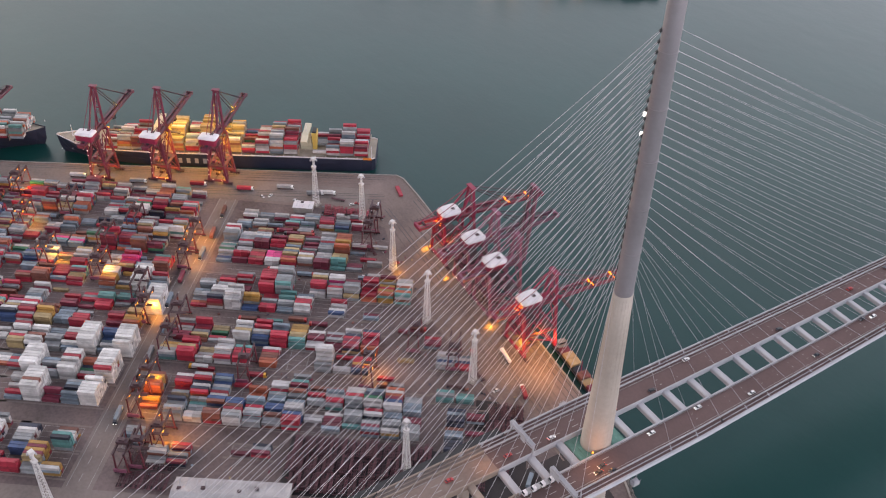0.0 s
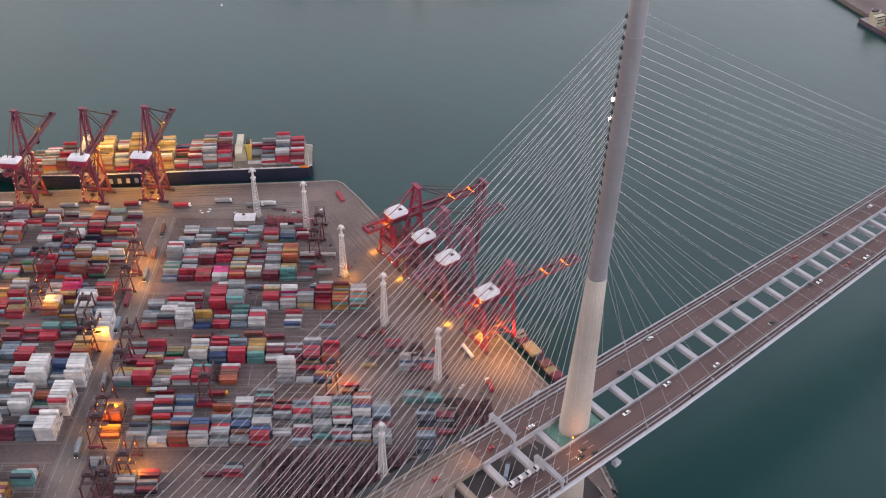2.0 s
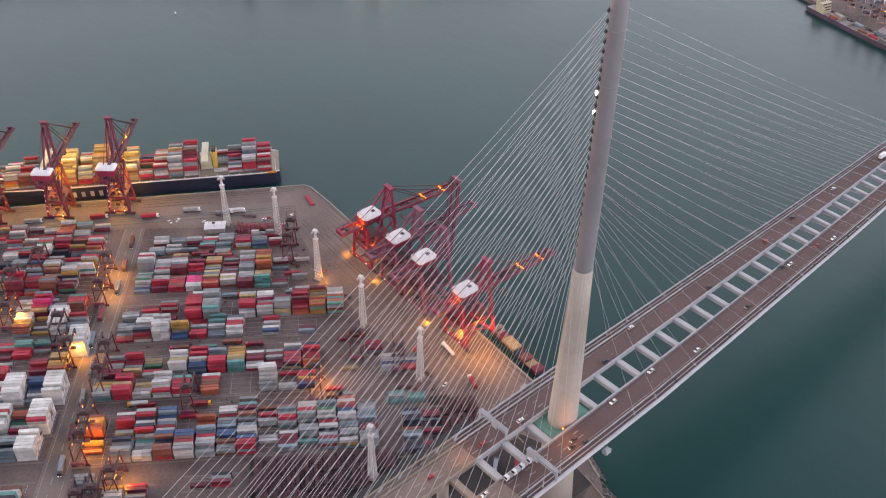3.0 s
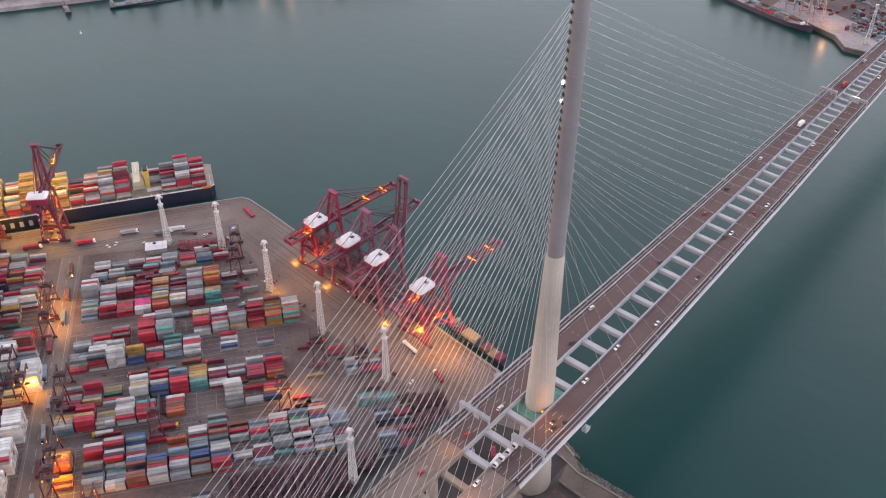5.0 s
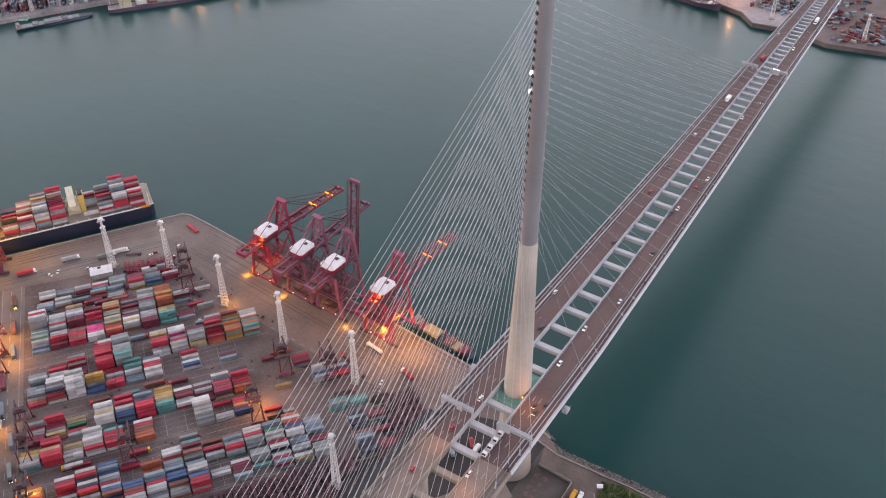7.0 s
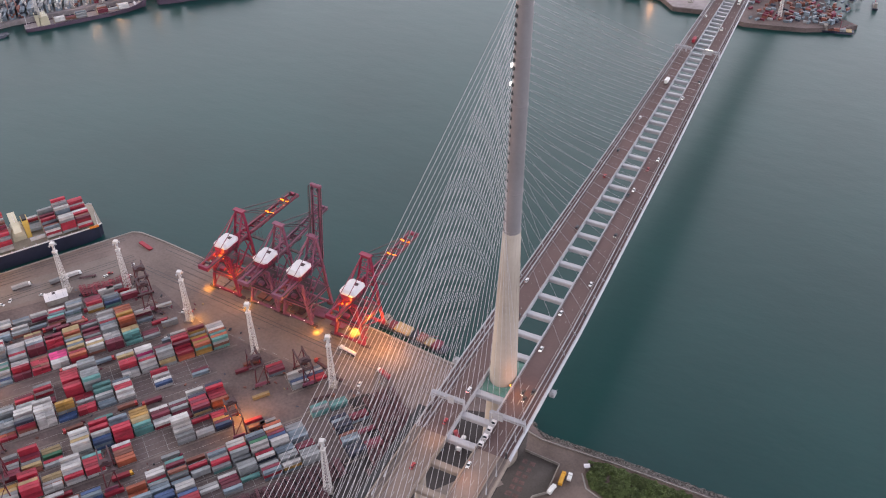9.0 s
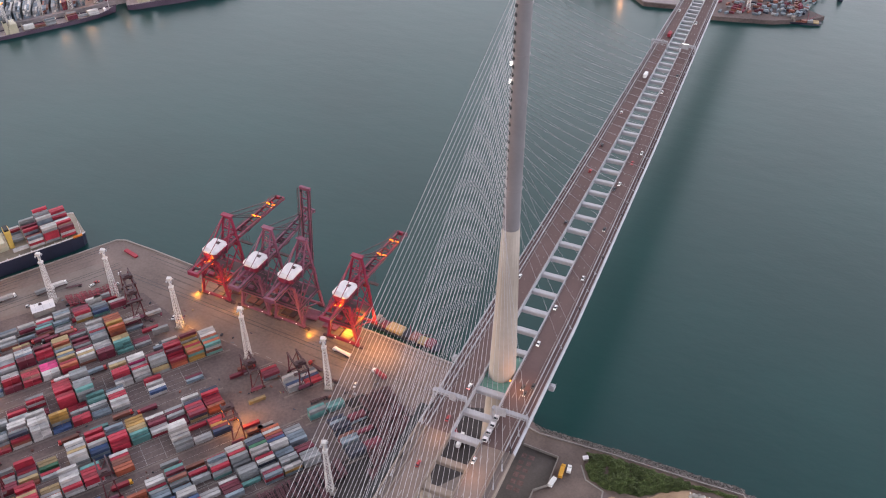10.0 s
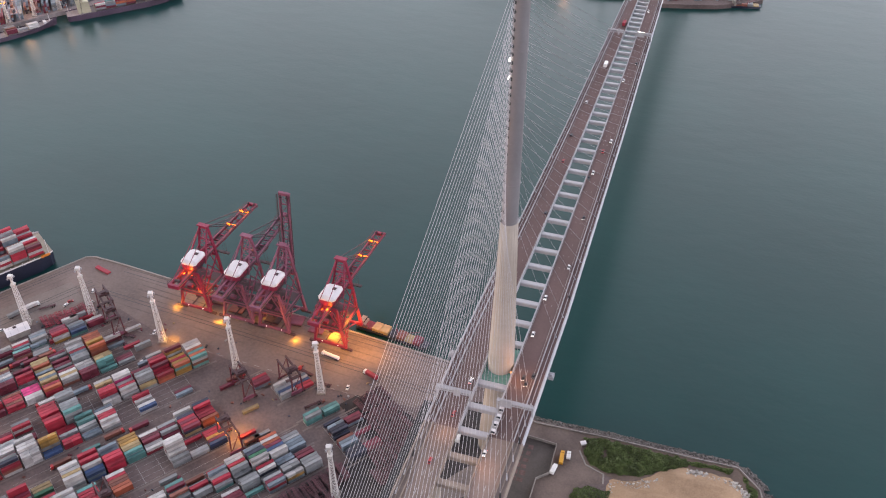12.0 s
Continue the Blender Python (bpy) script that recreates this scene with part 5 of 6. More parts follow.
red_me = frame_me.copy()
red_me.materials[0] = surf("flat_rack_red", (0.26, 0.03, 0.05), 0.6, var=0.25, scale=0.5, per="object")


def trailer(a, b, rz, z=0.0, tilt=0.0, red=False):
    ob = thing("trailer_chassis", YARD_M @ pose(a, b, 0.02 + z, tilt, 0, rz), ("red" if red else "dark maroon") + " skeletal container trailer parked in a row", "trailer", "parked trailers")
    for n, me in (("trailer_frame", red_me if red else frame_me), *(("wheel", me) for me in axle_mes), ("landing_leg", prop_me)):
        p = new(n, me)
        p.parent = ob


for row, (b, a0, a1) in enumerate(((-297, -22, 60), (-310.5, -24, 46), (-324, -20, 30))):
    a = a0
    while a < a1:
        for k in range(rng.choice((2, 3, 4))):
            trailer(a + rng.uniform(-.2, .2), b + rng.uniform(-.8, .8), rng.choice((0, 180)) + rng.uniform(-4, 4), k * 1.35)
        a += 2.7
for row, (b, a0, n) in enumerate(((-258, 93, 9), (-272, 92, 9), (-286, 92, 9), (-300, 78, 12), (-313, 72, 9))):
    for i in range(n):
        for k in range(rng.choice((2, 2, 3))):
            trailer(a0 + i * 2.5 + rng.uniform(-.3, .3), b + rng.uniform(-1, 1), rng.choice((0, 180)) + rng.uniform(-6, 6), k * 1.35)
for i in range(14):
    for k in range(rng.choice((1, 2, 2))):
        trailer(-49 + i * 2.6, -57 + rng.uniform(-1, 1) - i * .25, rng.uniform(-7, 7), k * 1.35, red=True)
for a, b, rz in ((-42, -41, 80), (-7, -100, 20), (-4, -104, 30), (-10, -108, 10), (-50, -70, 60), (-56, -66, 70), (84, -226, 40), (70, -238, 84)):
    trailer(a, b, rz)
for i in range(20):
    trailer(-118 + (i % 10) * 3.0, -318 - (i // 10) * 14, rng.uniform(-3, 3))


# ---- sheds and small yard things ----
def shed(name, m, w, d, h, label, roof=ROOFW):
    c = thing(name, m, label, "shed")
    bm = B()
    box(bm, -w / 2, -d / 2, 0, w / 2, d / 2, h)
    part("wall", bm, KERB, c)
    bm = B()
    put(bm, [(-w / 2 - .6, -d / 2 - .6, h + .004), (w / 2 + .6, -d / 2 - .6, h + .004), (w / 2 + .6, d / 2 + .6, h + .004), (-w / 2 - .6, d / 2 + .6, h + .004), (-w / 2 - .6, -.4, h + d * .08 + .4), (w / 2 + .6, -.4, h + d * .08 + .4), (w / 2 + .6, .4, h + d * .08 + .4), (-w / 2 - .6, .4, h + d * .08 + .4)], CUBE)
    rf = part("roof", bm, roof, c)
    for i in range(int(w / 11)):
        bm = B()
        x = -w / 2 + 5 + i * 11 + rng.uniform(-2, 2)
        y = rng.uniform(-d * .3, d * .3)
        box(bm, x - 1.1, y - .9, h + .5, x + 1.1, y + .9, h + d * .08 + 1.0)
        part("roof_vent", bm, CRANE_DARK, rf, "dark roof vent")
    bm = B()
    for i in range(int(w / 5)):
        x = -w / 2 + 2.5 + i * 5
        for s in (-1, 1):
            box(bm, x - .1, s * (d / 4) - d * .2, h + d * .02 + .55, x + .1, s * (d / 4) + d * .2, h + d * .04 + .75)
    part("roof_seam", bm, STEELG, rf)
    bm = B()
    for i in range(max(1, int(w / 8))):
        x = -w / 2 + 4 + i * 8
        box(bm, x - 1.6, d / 2, .1, x + 1.6, d / 2 + .06, min(3.4, h - .4))
    part("door", bm, CRANE_DARK, c)


shed("warehouse", YARD_M @ pose(-50, -342, 0.02, 0, 0, 2), 66, 22, 7, "long low shed with a pale stained roof")
shed("workshop_canopy", YARD_M @ pose(-67, -57, 0.02), 15, 9, 5, "small workshop with a white roof", HOUSE_W)
shed("gate_hut", pose(50.3, 15, 5.1, 0, 0, 30), 2.4, 1.8, 2.3, "small white hut beside the scrub", HOUSE_W)

for x, y, rz, args in ((-130, 37.5, 80, (CAR_W, HOUSE_W, "white tank lorry on the quay apron", 14, 2.4, "lorries on the quay", True, True)), (-140, 19, 75, (CAR_R, None, "dark empty lorry on the apron", 12, 0, "lorries on the quay", True)),
                       (-97, 29, 70, (CAR_W, BOXMAT1["red"], "red box lorry near the bridge", 12, 2.6, "lorries on the quay", False)), (-364, 8, -30, (CAR_W, BOXMAT1["grey"], "grey container lorry on the apron", 14, 2.6, "lorries on the quay")),
                       (40.2, 0, 4, (CAR_Y, CAR_Y, "yellow tipper lorry on the access yard", 10, 2.2, "lorries by the sea wall")), (43.8, 3, 6, (CAR_W, CAR_W, "small white lorry beside the yellow one", 5.5, 1.7, "lorries by the sea wall")), (34.5 + 3, -10, -8, (CAR_W, CAR_W, "white trailer by the boundary wall", 7.5, 2.4, "lorries by the sea wall"))):
    truck(x, y, 5.06, rz, *args[:3], length=args[3], load=args[4], group=args[5], lights=len(args) > 6 and args[6], tank=len(args) > 7)
for i in range(9):
    p = yard(-132 - i * 0.9 + rng.choice((-3, 3)), -70 - i * 27)
    truck(p.x, p.y, 5.04, 56 if i % 2 else 236, CAR_D, BOXMAT1[rng.choice(("grey", "bluegrey", "brown", "bluegrey", "maroon"))], "container lorry driving on the yard road", 14, 2.6, "lorries on the yard road", lights=True)
for a, b in ((-120, -36), (-88, -30), (-160, -34), (-210, -36), (-262, -34), (-52, -34)):
    p = yard(a, b)
    truck(p.x, p.y, 5.06, -34, CAR_W, BOXMAT1[rng.choice(("white", "grey", "red"))], "container lorry waiting on the berth apron", 14, 2.6, "lorries on the berth")
car(-327, 47, 5.06, 30, CAR_W, "white car on the quay apron")
bm = B()
for i in range(3):
    box(bm, -1.5 + i * 0, -7, .1 + i * .5, 1.5, 7, .5 + i * .5)
solid("flat_rack", bm, BOXMAT1["red"], "red flat racks stacked on the apron", "flat rack", m=pose(-334, 70, 5.05, 0, 0, 75))


for i, (x, y, n, rz) in enumerate(((-230, 66, 3, 2), (-214, 62, 2, -3), (-197, 65, 4, 4), (-184, 60, 2, -4), (-168, 63, 3, 3), (-150, 60, 2, -2))):
    for k in range(n):
        bm = B()
        box(bm, -5.5, -4.5, 0, 5.5, 4.5, .7)
        for j in range(4):
            box(bm, -5.0, -4.0 + j * 2.4, .7, 5.0, -3.6 + j * 2.4, .82)
        solid("hatch_cover", bm, (CRANE_MAROON, CRANE_DARK, BOXMAT1["brown"])[(i + k) % 3], "steel ship hatch cover laid on the quay", "hatch cover", "hatch covers", m=pose(x + k * .3, y - k * .2, 5.06 + k * .83, 0, 0, rz + k))


# ---- ships ----
def ship(m, length, beam_w, free, hull_mat, label, bays, islands, draft=4.0):
    """x to the bow, from the middle of the stern at the waterline."""
    c = thing("container_ship", m, label, "ship", "container ships")
    hw = beam_w / 2
    secs = [(0, .86, .62, 0), (3, .95, .8, 0), (12, 1, .95, 0), (length * .7, 1, 1, 0), (length * .85, .9, .62, .6), (length * .94, .62, .22, 2.4), (length * .985, .25, .05, 3.6), (length + 3, .03, .02, 4.4)]
    bm = B()
    rings = []
    for x, wt_, wb, dzz in secs:
        xo = 3.5 * (x > length * .9)
        rings.append([bm.verts.new(v) for v in ((x, -hw * wt_, free + dzz), (x - xo * .4, -hw * (wt_ + wb) / 2, free * .45), (x - xo * 1.6, -hw * wb, -draft), (x - xo * 1.6, hw * wb, -draft), (x - xo * .4, hw * (wt_ + wb) / 2, free * .45), (x, hw * wt_, free + dzz))])
    for a, b in zip(rings, rings[1:]):
        for i in range(5):
            bm.faces.new((a[i], a[i + 1], b[i + 1], b[i]))
        bm.faces.new((a[5], a[0], b[0], b[5])).material_index = 1
    bm.faces.new(rings[0])
    bm.faces.new(rings[-1])
    bmesh.ops.recalc_face_normals(bm, faces=bm.faces)
    hull = part("hull", bm, [hull_mat, DECKG if beam_w > 30 else FAR_APRON], c, "dark painted steel hull")
    bm = B()
    for a, b in zip(secs, secs[1:]):
        for s in (-1, 1):
            beam(bm, (a[0], s * hw * a[1] * .985, free + a[3] + .5), (b[0], s * hw * b[1] * .985, free + b[3] + .5), 0.25, 1.1)
    part("bulwark", bm, HOUSE_W if beam_w > 35 else hull_mat, hull)
    for x, wide, high in islands:
        bm = B()
        box(bm, x - 5, -wide / 2, free, x + 5, wide / 2, free + 3)
        isl = part("superstructure", bm, CREAM, c, "cream accommodation block")
        for k in range(1, int(high / 3)):
            ins = .25 * k
            bm = B()
            box(bm, x - 5 + ins, -wide / 2 + ins, free + k * 3, x + 5 - ins, wide / 2 - ins, free + k * 3 + 3.002)
            part("deck_tier", bm, CREAM, isl)
        bm = B()
        box(bm, x - 2.5, -hw * .86, free + high, x + 3.0, hw * .86, free + high + 2.6)
        part("navigation_bridge", bm, CREAM, isl)
        bm = B()
        for k in range(1, int(high / 3)):
            box(bm, x + 4.98 - .25 * k, -wide / 2 + 1.5, free + k * 3 + 1.0, x + 5.06 - .25 * k, wide / 2 - 1.5, free + k * 3 + 2.0)
            box(bm, x - 5.06 + .25 * k, -wide / 2 + 1.5, free + k * 3 + 1.0, x - 4.98 + .25 * k, wide / 2 - 1.5, free + k * 3 + 2.0)
        box(bm, x + 2.98, -hw * .8, free + high + 1, x + 3.06, hw * .8, free + high + 2.2)
        part("window_band", bm, GLASS, isl)
        bm = B()
        box(bm, x - 9, -4, free, x - 5.4, 4, free + high - 2)
        box(bm, x - 9.4, -4.4, free + high - 2, x - 5.0, 4.4, free + high + 4)
        part("funnel", bm, FUNNEL if beam_w > 30 else CREAM, isl, "yellow funnel casing" if beam_w > 30 else "cream funnel casing")
        bm = B()
        box(bm, x - 8.8, -3.6, free + high + 4, x - 5.4, 3.6, free + high + 5.6)
        part("funnel_top", bm, BLACK, isl)
        bm = B()
        tube(bm, (x, 0, free + high + 2.8), (x, 0, free + high + 10), .35, .15, n=8)
        beam(bm, (x, -2.5, free + high + 7), (x, 2.5, free + high + 7), .2)
        part("radar_mast", bm, HOUSE_W, isl)
    for x in [b[0] - 6.2 for b in bays]:
        bm = B()
        beam(bm, (x, -hw + 1, free + 1.2), (x, hw - 1, free + 1.2), 0.5, 2.4)
        for k in range(-3, 4):
            beam(bm, (x, k * (hw - 1.4) / 3, free), (x, k * (hw - 1.4) / 3, free + 4.2), .3)
        beam(bm, (x, -hw + 1, free + 4.2), (x, hw - 1, free + 4.2), .4, .3)
        part("lashing_bridge", bm, DECKG, c)
    for i in range(int(length / 9)):
        bm = B()
        tube(bm, (6 + i * 9, hw * .97, free + .9), (6 + i * 9, hw * .97, free + 1.9), .35, n=6)
        part("rail_lamp", bm, HOUSE_W, hull)
    bm = B()
    tube(bm, (3, hw * .8, free), (3, hw * .8, free + 12), .3, .15, n=6)
    tube(bm, (length * .96, 0, free + 3), (length * .96, 0, free + 14), .4, .15, n=6)
    box(bm, length * .91, -3, free + 2, length * .93, 3, free + 4)
    part("deck_mast", bm, HOUSE_W, c)
    h = Heap()
    for x, high, cols in bays:
        rows = int((beam_w - 3) / 2.55)
        side = rng.random()
        for r in range(rows):
            y = (r - (rows - 1) / 2) * 2.55
            n = max(0, high + rng.choice((0, 0, 0, -1, -1, -2)) - (2 if abs(r / rows - side) < .15 else 0))
            for k in range(n):
                h.add(x, y, free + 1.6 + k * CH, rng.choice(cols))
    ob = h.done("ship_containers", "stacked containers aboard the moored ship", m)
    return c


TAN_BAG = ["tan"] * 6 + ["grey", "yellow", "brown", "white"]
RED_BAG = ["red"] * 5 + ["white"] * 4 + ["grey"] * 3 + ["maroon", "brown", "bluegrey"]
SHIP_M = pose(-391, 79.5, 0, 0, 0, SHIP_YAW + 180)
ship(SHIP_M, 274, 36, 12.5, NAVY, "long navy container ship moored at the berth, half laden",
     [(12, 4, RED_BAG), (24, 6, RED_BAG), (36, 5, RED_BAG), (48, 2, RED_BAG), (72, 7, RED_BAG), (84, 7, GREY_BAG), (96, 5, RED_BAG), (108, 3, BAG), (120, 6, TAN_BAG), (132, 5, TAN_BAG), (144, 8, ["tan", "yellow", "orange", "white"]), (156, 5, RED_BAG), (169, 7, TAN_BAG), (202, 5, BAG), (214, 5, GREY_BAG), (226, 3, RED_BAG)],
     [(60, 9, 12), (186, 10, 17)])
# tall plain bars of the painted name on the hull side, and a mooring platform
for x in (139, 146, 153, 160, 167):
    bm = B()
    box(bm, x - 1.5, -.06, 3.6, x + 1.5, .06, 8.4)
    solid("hull_lettering_bar", bm, STEELG, "white painted bar on the navy hull", "marking", "hull lettering bars", m=SHIP_M @ pose(0, 18.1, 0))
ship(pose(-559, -162, 0, 0, 0, SHIP_YAW + 180 + 180) @ pose(-262, 0, 0), 262, 34, 12, NAVY, "second container ship moored further along the berth",
     [(105 + 14 * i, 5, WHITE_BAG) for i in range(11)], [(60, 20, 24)])
bm = B()
box(bm, -3, 17.2, 12.6, 4, 18.6, 14.2)
solid("lifeboat", bm, ORANGE_SHIP, "orange enclosed lifeboat at the ship stern", "lifeboat", m=SHIP_M @ pose(6, 0, 0))


def barge(m, length, wide, label, cargo, name="barge"):
    c = thing(name, m, label, "boat", "harbour boats")
    bm = B()
    L, w = length / 2, wide / 2
    put(bm, [(-L, -w * .8, -1), (L * .8, -w * .8, -1), (L * .8, w * .8, -1), (-L, w * .8, -1), (-L, -w, 2.2), (L, -w * .6, 2.6), (L, w * .6, 2.6), (-L, w, 2.2)], CUBE)
    part("hull", bm, NAVY if cargo != "green" else GREEN_SHIP, c)
    bm = B()
    box(bm, -L + 1, -w * .7, 2.2, -L + 6, w * .7, 5)
    box(bm, -L + 1.6, -w * .55, 5, -L + 5.2, w * .55, 7.6)
    wh = part("wheelhouse", bm, KERB, c, "grey-white wheelhouse")
    bm = B()
    box(bm, -L + 5.18, -w * .5, 5.8, -L + 5.26, w * .5, 7.0)
    part("window", bm, GLASS, wh)
    bm = B()
    tube(bm, (L * .1, 0, 2.2), (L * .1, 0, 13), .3, .2, n=6)
    tube(bm, (L * .1, 0, 4), (L * .75, 0, 12), .25, .15, n=6)
    part("derrick", bm, CRANE_RED, c)
    for i in range(int(length / 8)):
        x = -L + 9 + i * 6.4
        if x < L - 5:
            bm = B()
            box(bm, x - 3, -w * .7, 2.3, x + 3, w * .7, 2.3 + rng.choice((1.2, 2.6)))
            bmesh.ops.bevel(bm, geom=bm.edges[:], offset=0.15, segments=1, affect="EDGES")
            part("hold_cover", bm, BOXMAT1[rng.choice(("brown", "grey", "navy", "tan", "maroon"))] if cargo == "red" else BOXMAT1["grey"], c)


barge(pose(-98, 75, 0, 0, 0, -8), 56, 11, "small cargo barge alongside the quay with brown and grey loads", "red")
barge(pose(-802, 198, 0, 0, 0, 160), 22, 7, "small grey harbour launch under way", "grey", "launch")
barge(pose(122, 791, 0, 0, 0, 100), 18, 6, "small harbour launch leaving a wake", "grey", "launch")
bm = B()
tube(bm, (0, 0, -.5), (0, 0, .8), 1.4, 1.2, n=12)
tube(bm, (0, 0, .8), (0, 0, 3.4), .5, .2, n=8)
solid("buoy", bm, HOUSE_W, "small white buoy on open water", "buoy", m=pose(-738, 175, 0))

# ---- far shores ----
bm = B()
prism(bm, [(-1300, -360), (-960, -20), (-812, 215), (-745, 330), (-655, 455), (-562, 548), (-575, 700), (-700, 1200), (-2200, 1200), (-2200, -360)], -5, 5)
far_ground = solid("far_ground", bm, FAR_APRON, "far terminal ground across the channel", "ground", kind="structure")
bm = B()
prism(bm, [(-352, 776), (-270, 748), (-190, 730), (-104, 704), (-84, 683), (-40, 690), (-2, 676), (30, 682), (62, 690), (104, 712), (112, 722), (80, 740), (60, 800), (200, 1000), (260, 1400), (-360, 1400)], -5, 5)
solid("far_ground_bridge_end", bm, YARD, "far shore ground at the bridge end", "ground", kind="structure")
# far crane paints, lightened so the colour itself carries the haze
FAR_STEEL = surf("hazed_grey_crane_paint", (0.32, 0.26, 0.28), 0.6, var=0.2, scale=0.2)
FAR_ROSE = surf("hazed_rose_crane_paint", (0.36, 0.22, 0.2), 0.6, var=0.2, scale=0.2)
FAR_M = pose(-812, 215, 5.02, 0, 0, 54.6)


def far_crane(m, paint, high, label, lit=False):
    """A quay crane of the far terminals, boom raised: legs, cross beams, girder, boom and house."""
    c = thing("quay_crane", m, label, "crane", "far quay cranes")
    for x in (-5, 5):
        for y in (0, 14):
            bm = B()
            beam(bm, (x, y, 0), (x * .8, y, high * .62), 0.9)
            part("leg", bm, paint, c)
    bm = B()
    for z in (high * .2, high * .6):
        for y in (0, 14):
            beam(bm, (-5, y, z), (5, y, z), 1.1, 1.3)
        for x in (-4.4, 4.4):
            beam(bm, (x, 0, z), (x, 14, z), 1.0, 1.2)
    part("portal_beam", bm, paint, c)
    bm = B()
    for x in (-2.4, 2.4):
        beam(bm, (x, -14, high * .63), (x, 18, high * .63), 0.7, 1.3)
        beam(bm, (x, 16, high * .63), (x, 22, high * 1.25), 0.6, 0.9)
        beam(bm, (x, 12, high * .63), (x, 15, high), 0.9)
    for k in range(6):
        beam(bm, (-2.4, 16 + k, high * (.66 + k * .1)), (2.4, 16 + k, high * (.66 + k * .1)), .6)
    part("boom", bm, paint, c)
    bm = B()
    box(bm, -3.4, -8, high * .65, 3.4, 2, high * .65 + 4.5)
    part("machinery_house", bm, HOUSE_W, c, "pale machinery house")
    if lit:
        for y in (-2, 15):
            bm = B()
            tube(bm, (0, y, high * .58), (0, y, high * .6), 1.1, n=8)
            part("floodlight", bm, AMBER, c, "glowing amber floodlight")


def jumble(heap_, u0, u1, v0, v1, count, cols, seed, skip=None):
    """Containers and gear standing at all angles on a far shore."""
    r = random.Random(seed)
    stood = []
    for _ in range(count):
        u, v = r.uniform(u0, u1), r.uniform(v0, v1)
        if skip and skip[0] < u < skip[1] or u > 66 or (u > -20 and v < -19 + (u + 16) * .58):
            continue
        if any((u - p) ** 2 + (v - q) ** 2 < 30 for p, q in stood):
            continue
        stood.append((u, v))
        turn = r.choice((0, 0, 1.57, .3, 1.3))
        for k in range(r.choice((1, 1, 1, 2))):
            heap_.add(u, v - abs(u + 10) * 0.04, k * CH, r.choice(cols), True, turn)


far = Heap()
for i in range(66):
    cols = rng.choice((["bluegrey", "navy", "bluegrey", "brown"], ["brown", "maroon", "bluegrey"], ["bluegrey", "grey", "bluegrey"], ["navy", "bluegrey", "brown"], ["bone", "grey", "bluegrey"]))
    tall = rng.choice((3, 4, 4, 5))
    for j in range(8):
        if rng.random() < .94:
            for r in range(3):
                for k in range(tall - (rng.random() < .25)):
                    far.add(-215 + i * 10.2 + r * 2.5 + j * 3.15, 22 + j * 11.6, k * CH, rng.choice(cols), False, 1.316)
far.done("far_container_stacks", "distant stacked containers across the channel", FAR_M)
far = Heap()
jumble(far, -300, 90, 24, 130, 520, ["maroon", "brown", "bluegrey", "grey", "bluegrey", "navy", "brown"], 6, (-26, 16))
jumble(far, -125, 84, 6, 60, 240, ["maroon", "brown", "grey", "navy", "bluegrey", "bluegrey"], 4, (-26, 16))
jumble(far, -16, 66, -18, 74, 420, ["brown", "bluegrey", "bluegrey", "navy", "grey", "brown", "maroon"], 9)
jumble(far, -112, -40, 12, 64, 240, ["navy", "bluegrey", "brown", "grey", "bluegrey"], 12)
far.done("far_shore_stacks", "distant dark container stacks by the bridge end", pose(20, 700, 5.02, 0, 0, -12))
bm = B()
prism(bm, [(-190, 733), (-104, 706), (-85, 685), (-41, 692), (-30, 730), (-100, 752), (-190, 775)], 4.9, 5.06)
solid("far_apron_pavement", bm, FAR_APRON, "apron of the far berth, paled for haze", "pavement", kind="structure")
for i, (x, y) in enumerate(((-240, 764), (-218, 758), (-196, 752), (-176, 748), (-156, 742), (-138, 738))):
    far_crane(pose(x, y, 5.02, 0, 0, 205), (FAR_ROSE, FAR_STEEL)[i % 2], 36, "rose-brown quay crane across the channel, paled for haze" if i % 2 == 0 else "grey quay crane across the channel, paled for haze", i % 2 == 0)
for i in range(6):
    a = 84 + i * 52
    far_crane(FAR_M @ pose(a, 30 + (i % 3) * 14, 0, 0, 0, 180), (FAR_STEEL, FAR_ROSE, FAR_STEEL)[i % 3], 34 + (i % 4) * 4, "rose-brown quay crane across the channel, paled for haze" if i % 3 == 1 else "grey quay crane across the channel, paled for haze", i % 3 == 1)
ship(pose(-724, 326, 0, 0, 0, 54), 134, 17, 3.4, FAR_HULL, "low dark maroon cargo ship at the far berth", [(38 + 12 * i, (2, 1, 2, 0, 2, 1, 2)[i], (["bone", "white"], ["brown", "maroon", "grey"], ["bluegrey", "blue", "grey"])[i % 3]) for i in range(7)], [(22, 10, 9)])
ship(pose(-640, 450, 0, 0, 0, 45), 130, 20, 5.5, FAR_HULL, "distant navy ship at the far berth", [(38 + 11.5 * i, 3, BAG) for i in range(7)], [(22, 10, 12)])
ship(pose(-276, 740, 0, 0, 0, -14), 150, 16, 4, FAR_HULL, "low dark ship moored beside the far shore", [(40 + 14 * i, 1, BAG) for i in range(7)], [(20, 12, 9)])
barge(pose(-796, 252, 0, 0, 0, 40), 34, 9, "pale green ferry near the far berth", "green", "ferry")
barge(pose(-752, 272, 0, 0, 0, 62), 84, 12, "long grey barge crossing off the far berth", "grey")
barge(pose(94, 706, 0, 0, 0, 10), 34, 10, "dark work boats moored at the far point", "red")
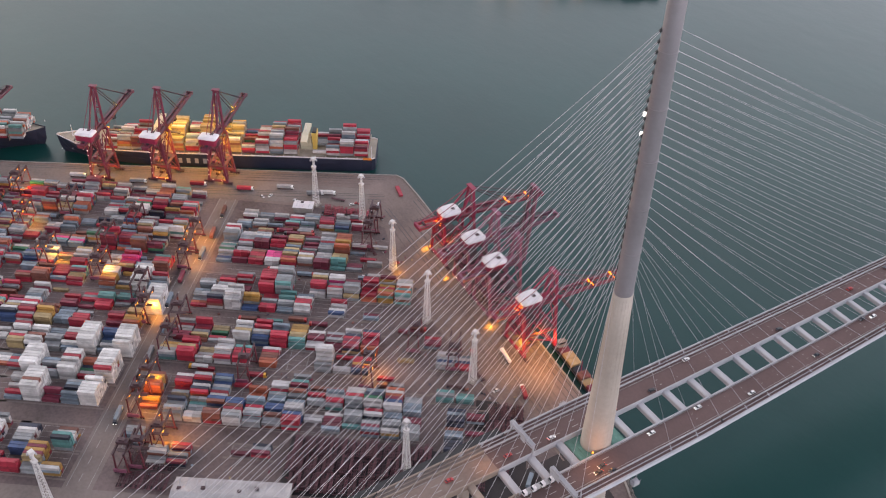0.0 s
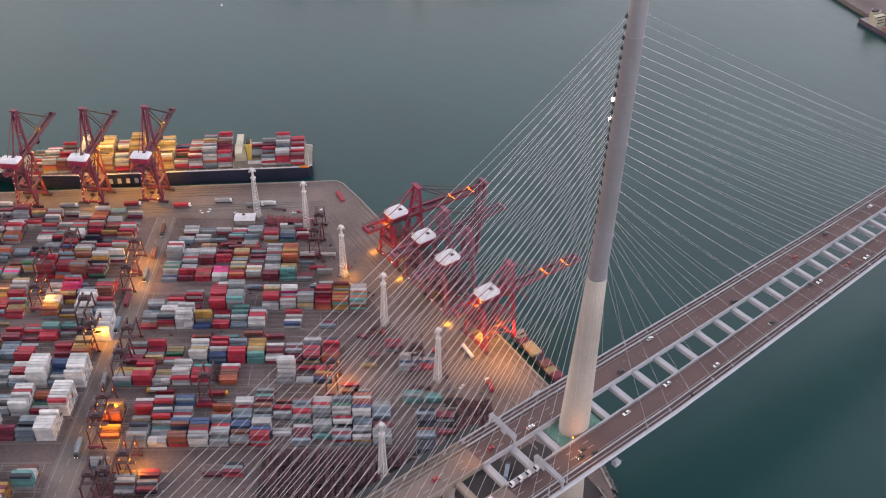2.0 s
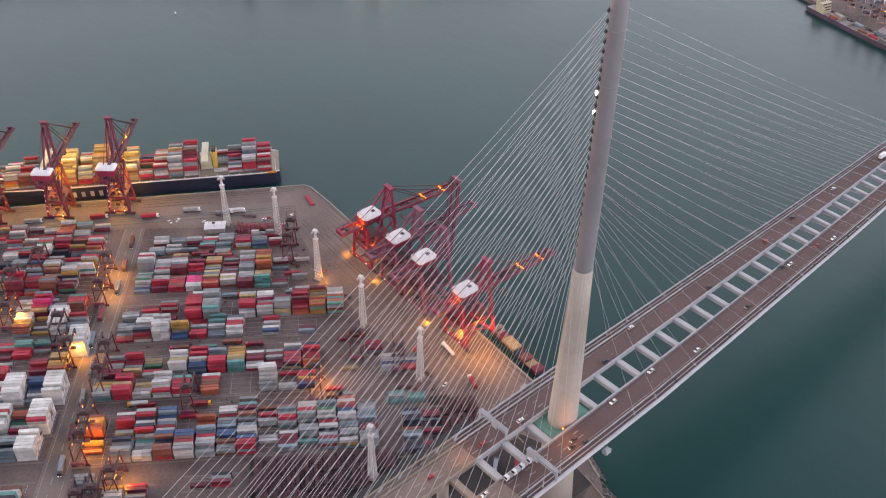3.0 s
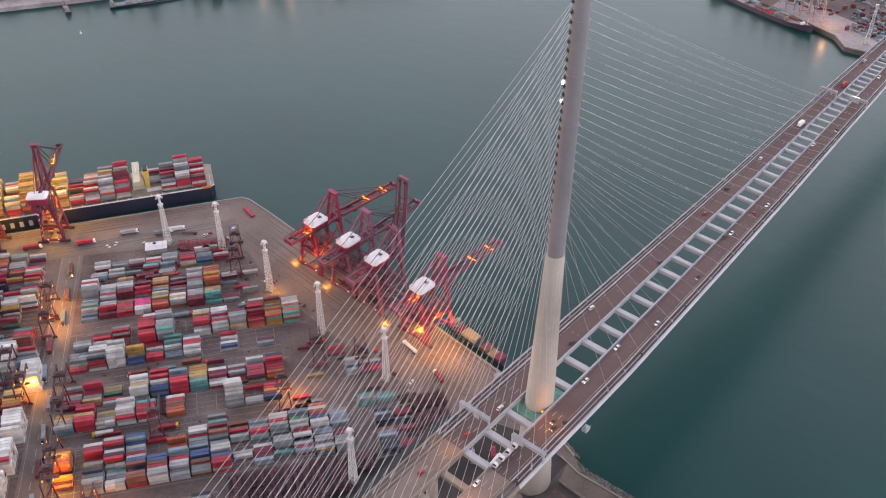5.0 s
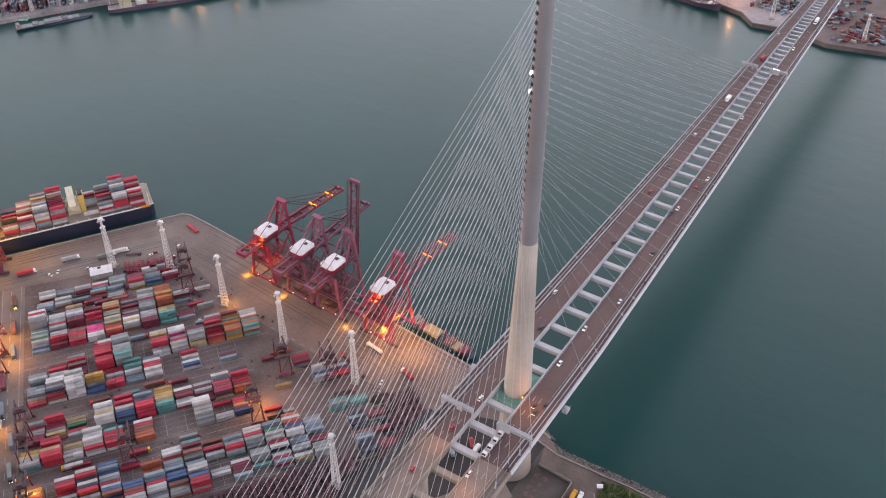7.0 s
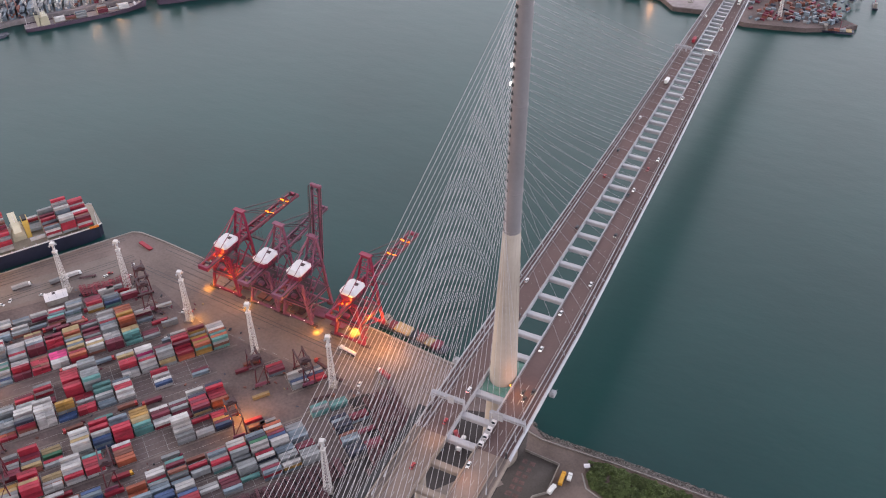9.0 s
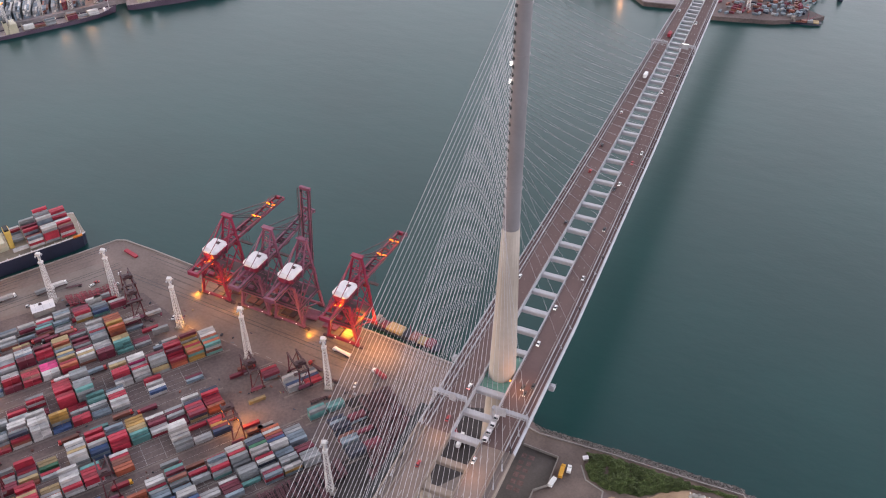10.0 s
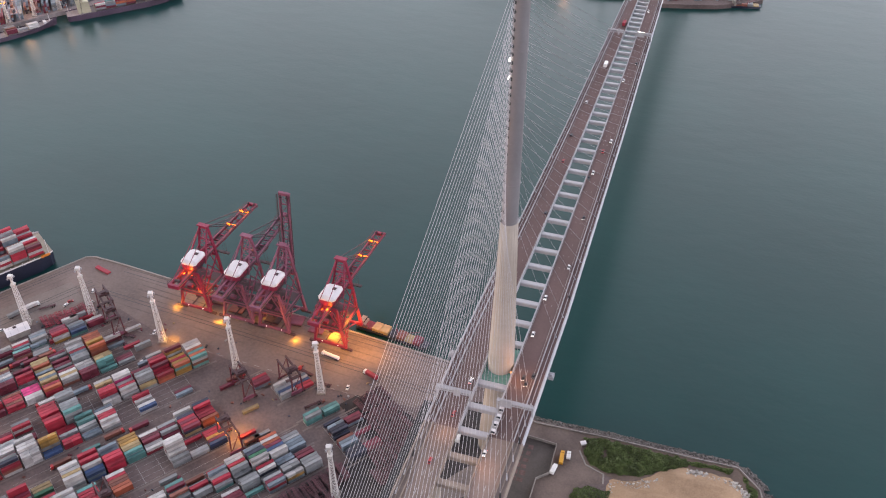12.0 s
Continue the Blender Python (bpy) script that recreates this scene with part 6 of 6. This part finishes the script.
for a, b in ((10, 17), (60, 14), (90, 17), (120, 17), (160, 14), (200, 17), (232, 15), (262, 17), (290, 15), (318, 17), (222, 40), (240, 58), (285, 44), (305, 60), (336, 30), (180, 50), (150, 30), (370, 20)):
    light_mast(*(FAR_M @ Vector((a, b, 0))).xy, 26, True)
light_mast(-70, 706)
light_mast(-150, 742, 32, True)
light_mast(30, 708, 28)
for i, (lane, a0, a1) in enumerate(((-90, -96, 0), (-137, -104, 30), (-189, -100, 40), (-241, -100, 60), (-137, -390, -160), (-189, -390, -160), (-90, -390, -160))):
    for k in range(4):
        p = yard(rng.uniform(a0, a1), lane + rng.choice((-1.6, 1.6)))
        col = rng.choice(("grey", "white", "red", "bluegrey", "maroon", "brown"))
        truck(p.x, p.y, 5.03, -36.5 + 180 * (k % 2), rng.choice((CAR_R, CAR_D, CAR_R, CAR_Y)), BOXMAT1[col], "terminal tractor with a container trailer in the yard lane", 13, 2.3, "terminal tractors", lights=k == 1)
for a, b in ((-26, -44), (-30, -46), (-14, -54), (12, -112), (16, -116), (20, -150), (40, -182), (96, -238), (-98, -42), (-104, -44), (-76, -46)):
    p = yard(a, b)
    car(p.x, p.y, 5.06, rng.uniform(0, 360), rng.choice((CAR_W, CAR_W, CAR_D, CAR_R)), "small service car parked on the terminal asphalt")
# pallets, spare gear, bins and cones about the yard
vs, fs, ix = [], [], []
for lane, a0, a1, n, wide in ((-90, -110, 30, 70, 5), (-137, -110, 40, 70, 5), (-189, -110, 50, 60, 5), (-241, -106, 90, 80, 5), (-62, -60, 0, 70, 9), (-112, -10, 30, 50, 9), (-210, 26, 100, 80, 14), (-240, 60, 110, 60, 10), (-262, 84, 112, 50, 12), (-150, 30, 60, 40, 12), (-90, -390, -155, 60, 5), (-137, -390, -155, 60, 5), (-318, -110, 20, 60, 8)):
    for _ in range(n // 6):
        a, b = rng.uniform(a0, a1), lane + rng.gauss(0, wide * .5)
        w, d, hh, t = rng.uniform(.3, 1.3), rng.uniform(.2, .7), rng.uniform(.2, 1.1), rng.uniform(0, math.pi)
        o = len(vs)
        for z in (0.03, hh):
            for sx, sy in ((-1, -1), (1, -1), (1, 1), (-1, 1)):
                vs.append((a + sx * w * math.cos(t) - sy * d * math.sin(t), b + sx * w * math.sin(t) + sy * d * math.cos(t), z))
        fs += [tuple(k + o for k in f) for f in CUBE]
        ix += [COLS.index(rng.choice(("maroon", "brown", "bluegrey", "navy", "grey", "navy", "brown", "tan")))] * 6
joined("yard_gear", vs, fs, [BOXMAT[k] for k in COLS], ix, "pallets, bins and spare gear lying about the yard", "gear", YARD_M)
truck(-25, -2, 5.05, 6, CAR_W, CAR_W, "white lorry parked under the bridge", 12, 2.8, "lorries under the bridge")
truck(-38, -8, 5.05, 40, CAR_D, BOXMAT1["bluegrey"], "dark lorry parked under the bridge", 12, 2.6, "lorries under the bridge")
truck(-30, 2, 5.05, 40, CAR_R, BOXMAT1["red"], "red lorry parked under the bridge", 9, 2.6, "lorries under the bridge")

# ---- lamps of the place, and added fill ----
# the three at height 30 are added fill without fixtures, to warm the apron
for x, y, z, e in ((-258, 50, 6.8, 1650), (-244, 66, 18, 7000), (-236, 56, 26, 4200), (-220, 46, 6.8, 1350), (-160, 45, 6.8, 1950), (-136, 58, 8, 7000), (-126, 60, 26, 4500), (-134, 66, 20, 3500), (-92, 44, 17, 1100), (-108, 58, 17, 3600), (-120, 70, 15, 3400), (-115, 42, 17, 1900), (-243, 18, 10, 2200), (-126, 40, 15, 2600), (-110, 50, 15, 3000), (-98, 46, 14, 1400), (-190, 58, 16, 2200), (-240, 50, 43, 2600), (-132, 45, 43, 2600), (-228, 40, 30, 3600), (-165, 38, 30, 3600), (-122, 36, 30, 5600)):
    lamp(x, y, z, e * (1.9 if z < 12 else 1.8), (1.0, 0.4, 0.02) if z < 12 else (1.0, 0.37, 0.012))
for a in (-147, -194, -245):
    p = SHIPQ @ Vector((a, -14, 11))
    lamp(p.x, p.y, p.z, 20000, (1.0, 0.45, 0.02))
    p = SHIPQ @ Vector((a + 2, -9, 27))
    lamp(p.x, p.y, p.z, 22000 if a > -240 else 5000, (1.0, 0.4, 0.02))
    p = SHIPQ @ Vector((a + 6, 24, 40))
    lamp(p.x, p.y, p.z, 48000 if a > -230 else 20000, (1.0, 0.56, 0.03))
for x, y, e in ((9.2, -8.6, 130), (16, -12, 3200), (12, -76, 1500), (-14, -60, 1800)):
    lamp(x, y, dz(y) + 7, e, (1.0, 0.36, 0.06), 0.4)
p = FAR_M @ Vector((250, 20, 18))
lamp(p.x, p.y, p.z, 8000, (1.0, 0.45, 0.12))
for a, b, e in ((215, 0, 2200), (290, -2, 2200), (330, 2, 1800), (300, 50, 6000), (225, 40, 6000)):
    p = FAR_M @ Vector((a, b, 16))
    lamp(p.x, p.y, p.z, e, (1.0, 0.45, 0.12))
lamp(-120, 722, 20, 12000, (1.0, 0.4, 0.1))
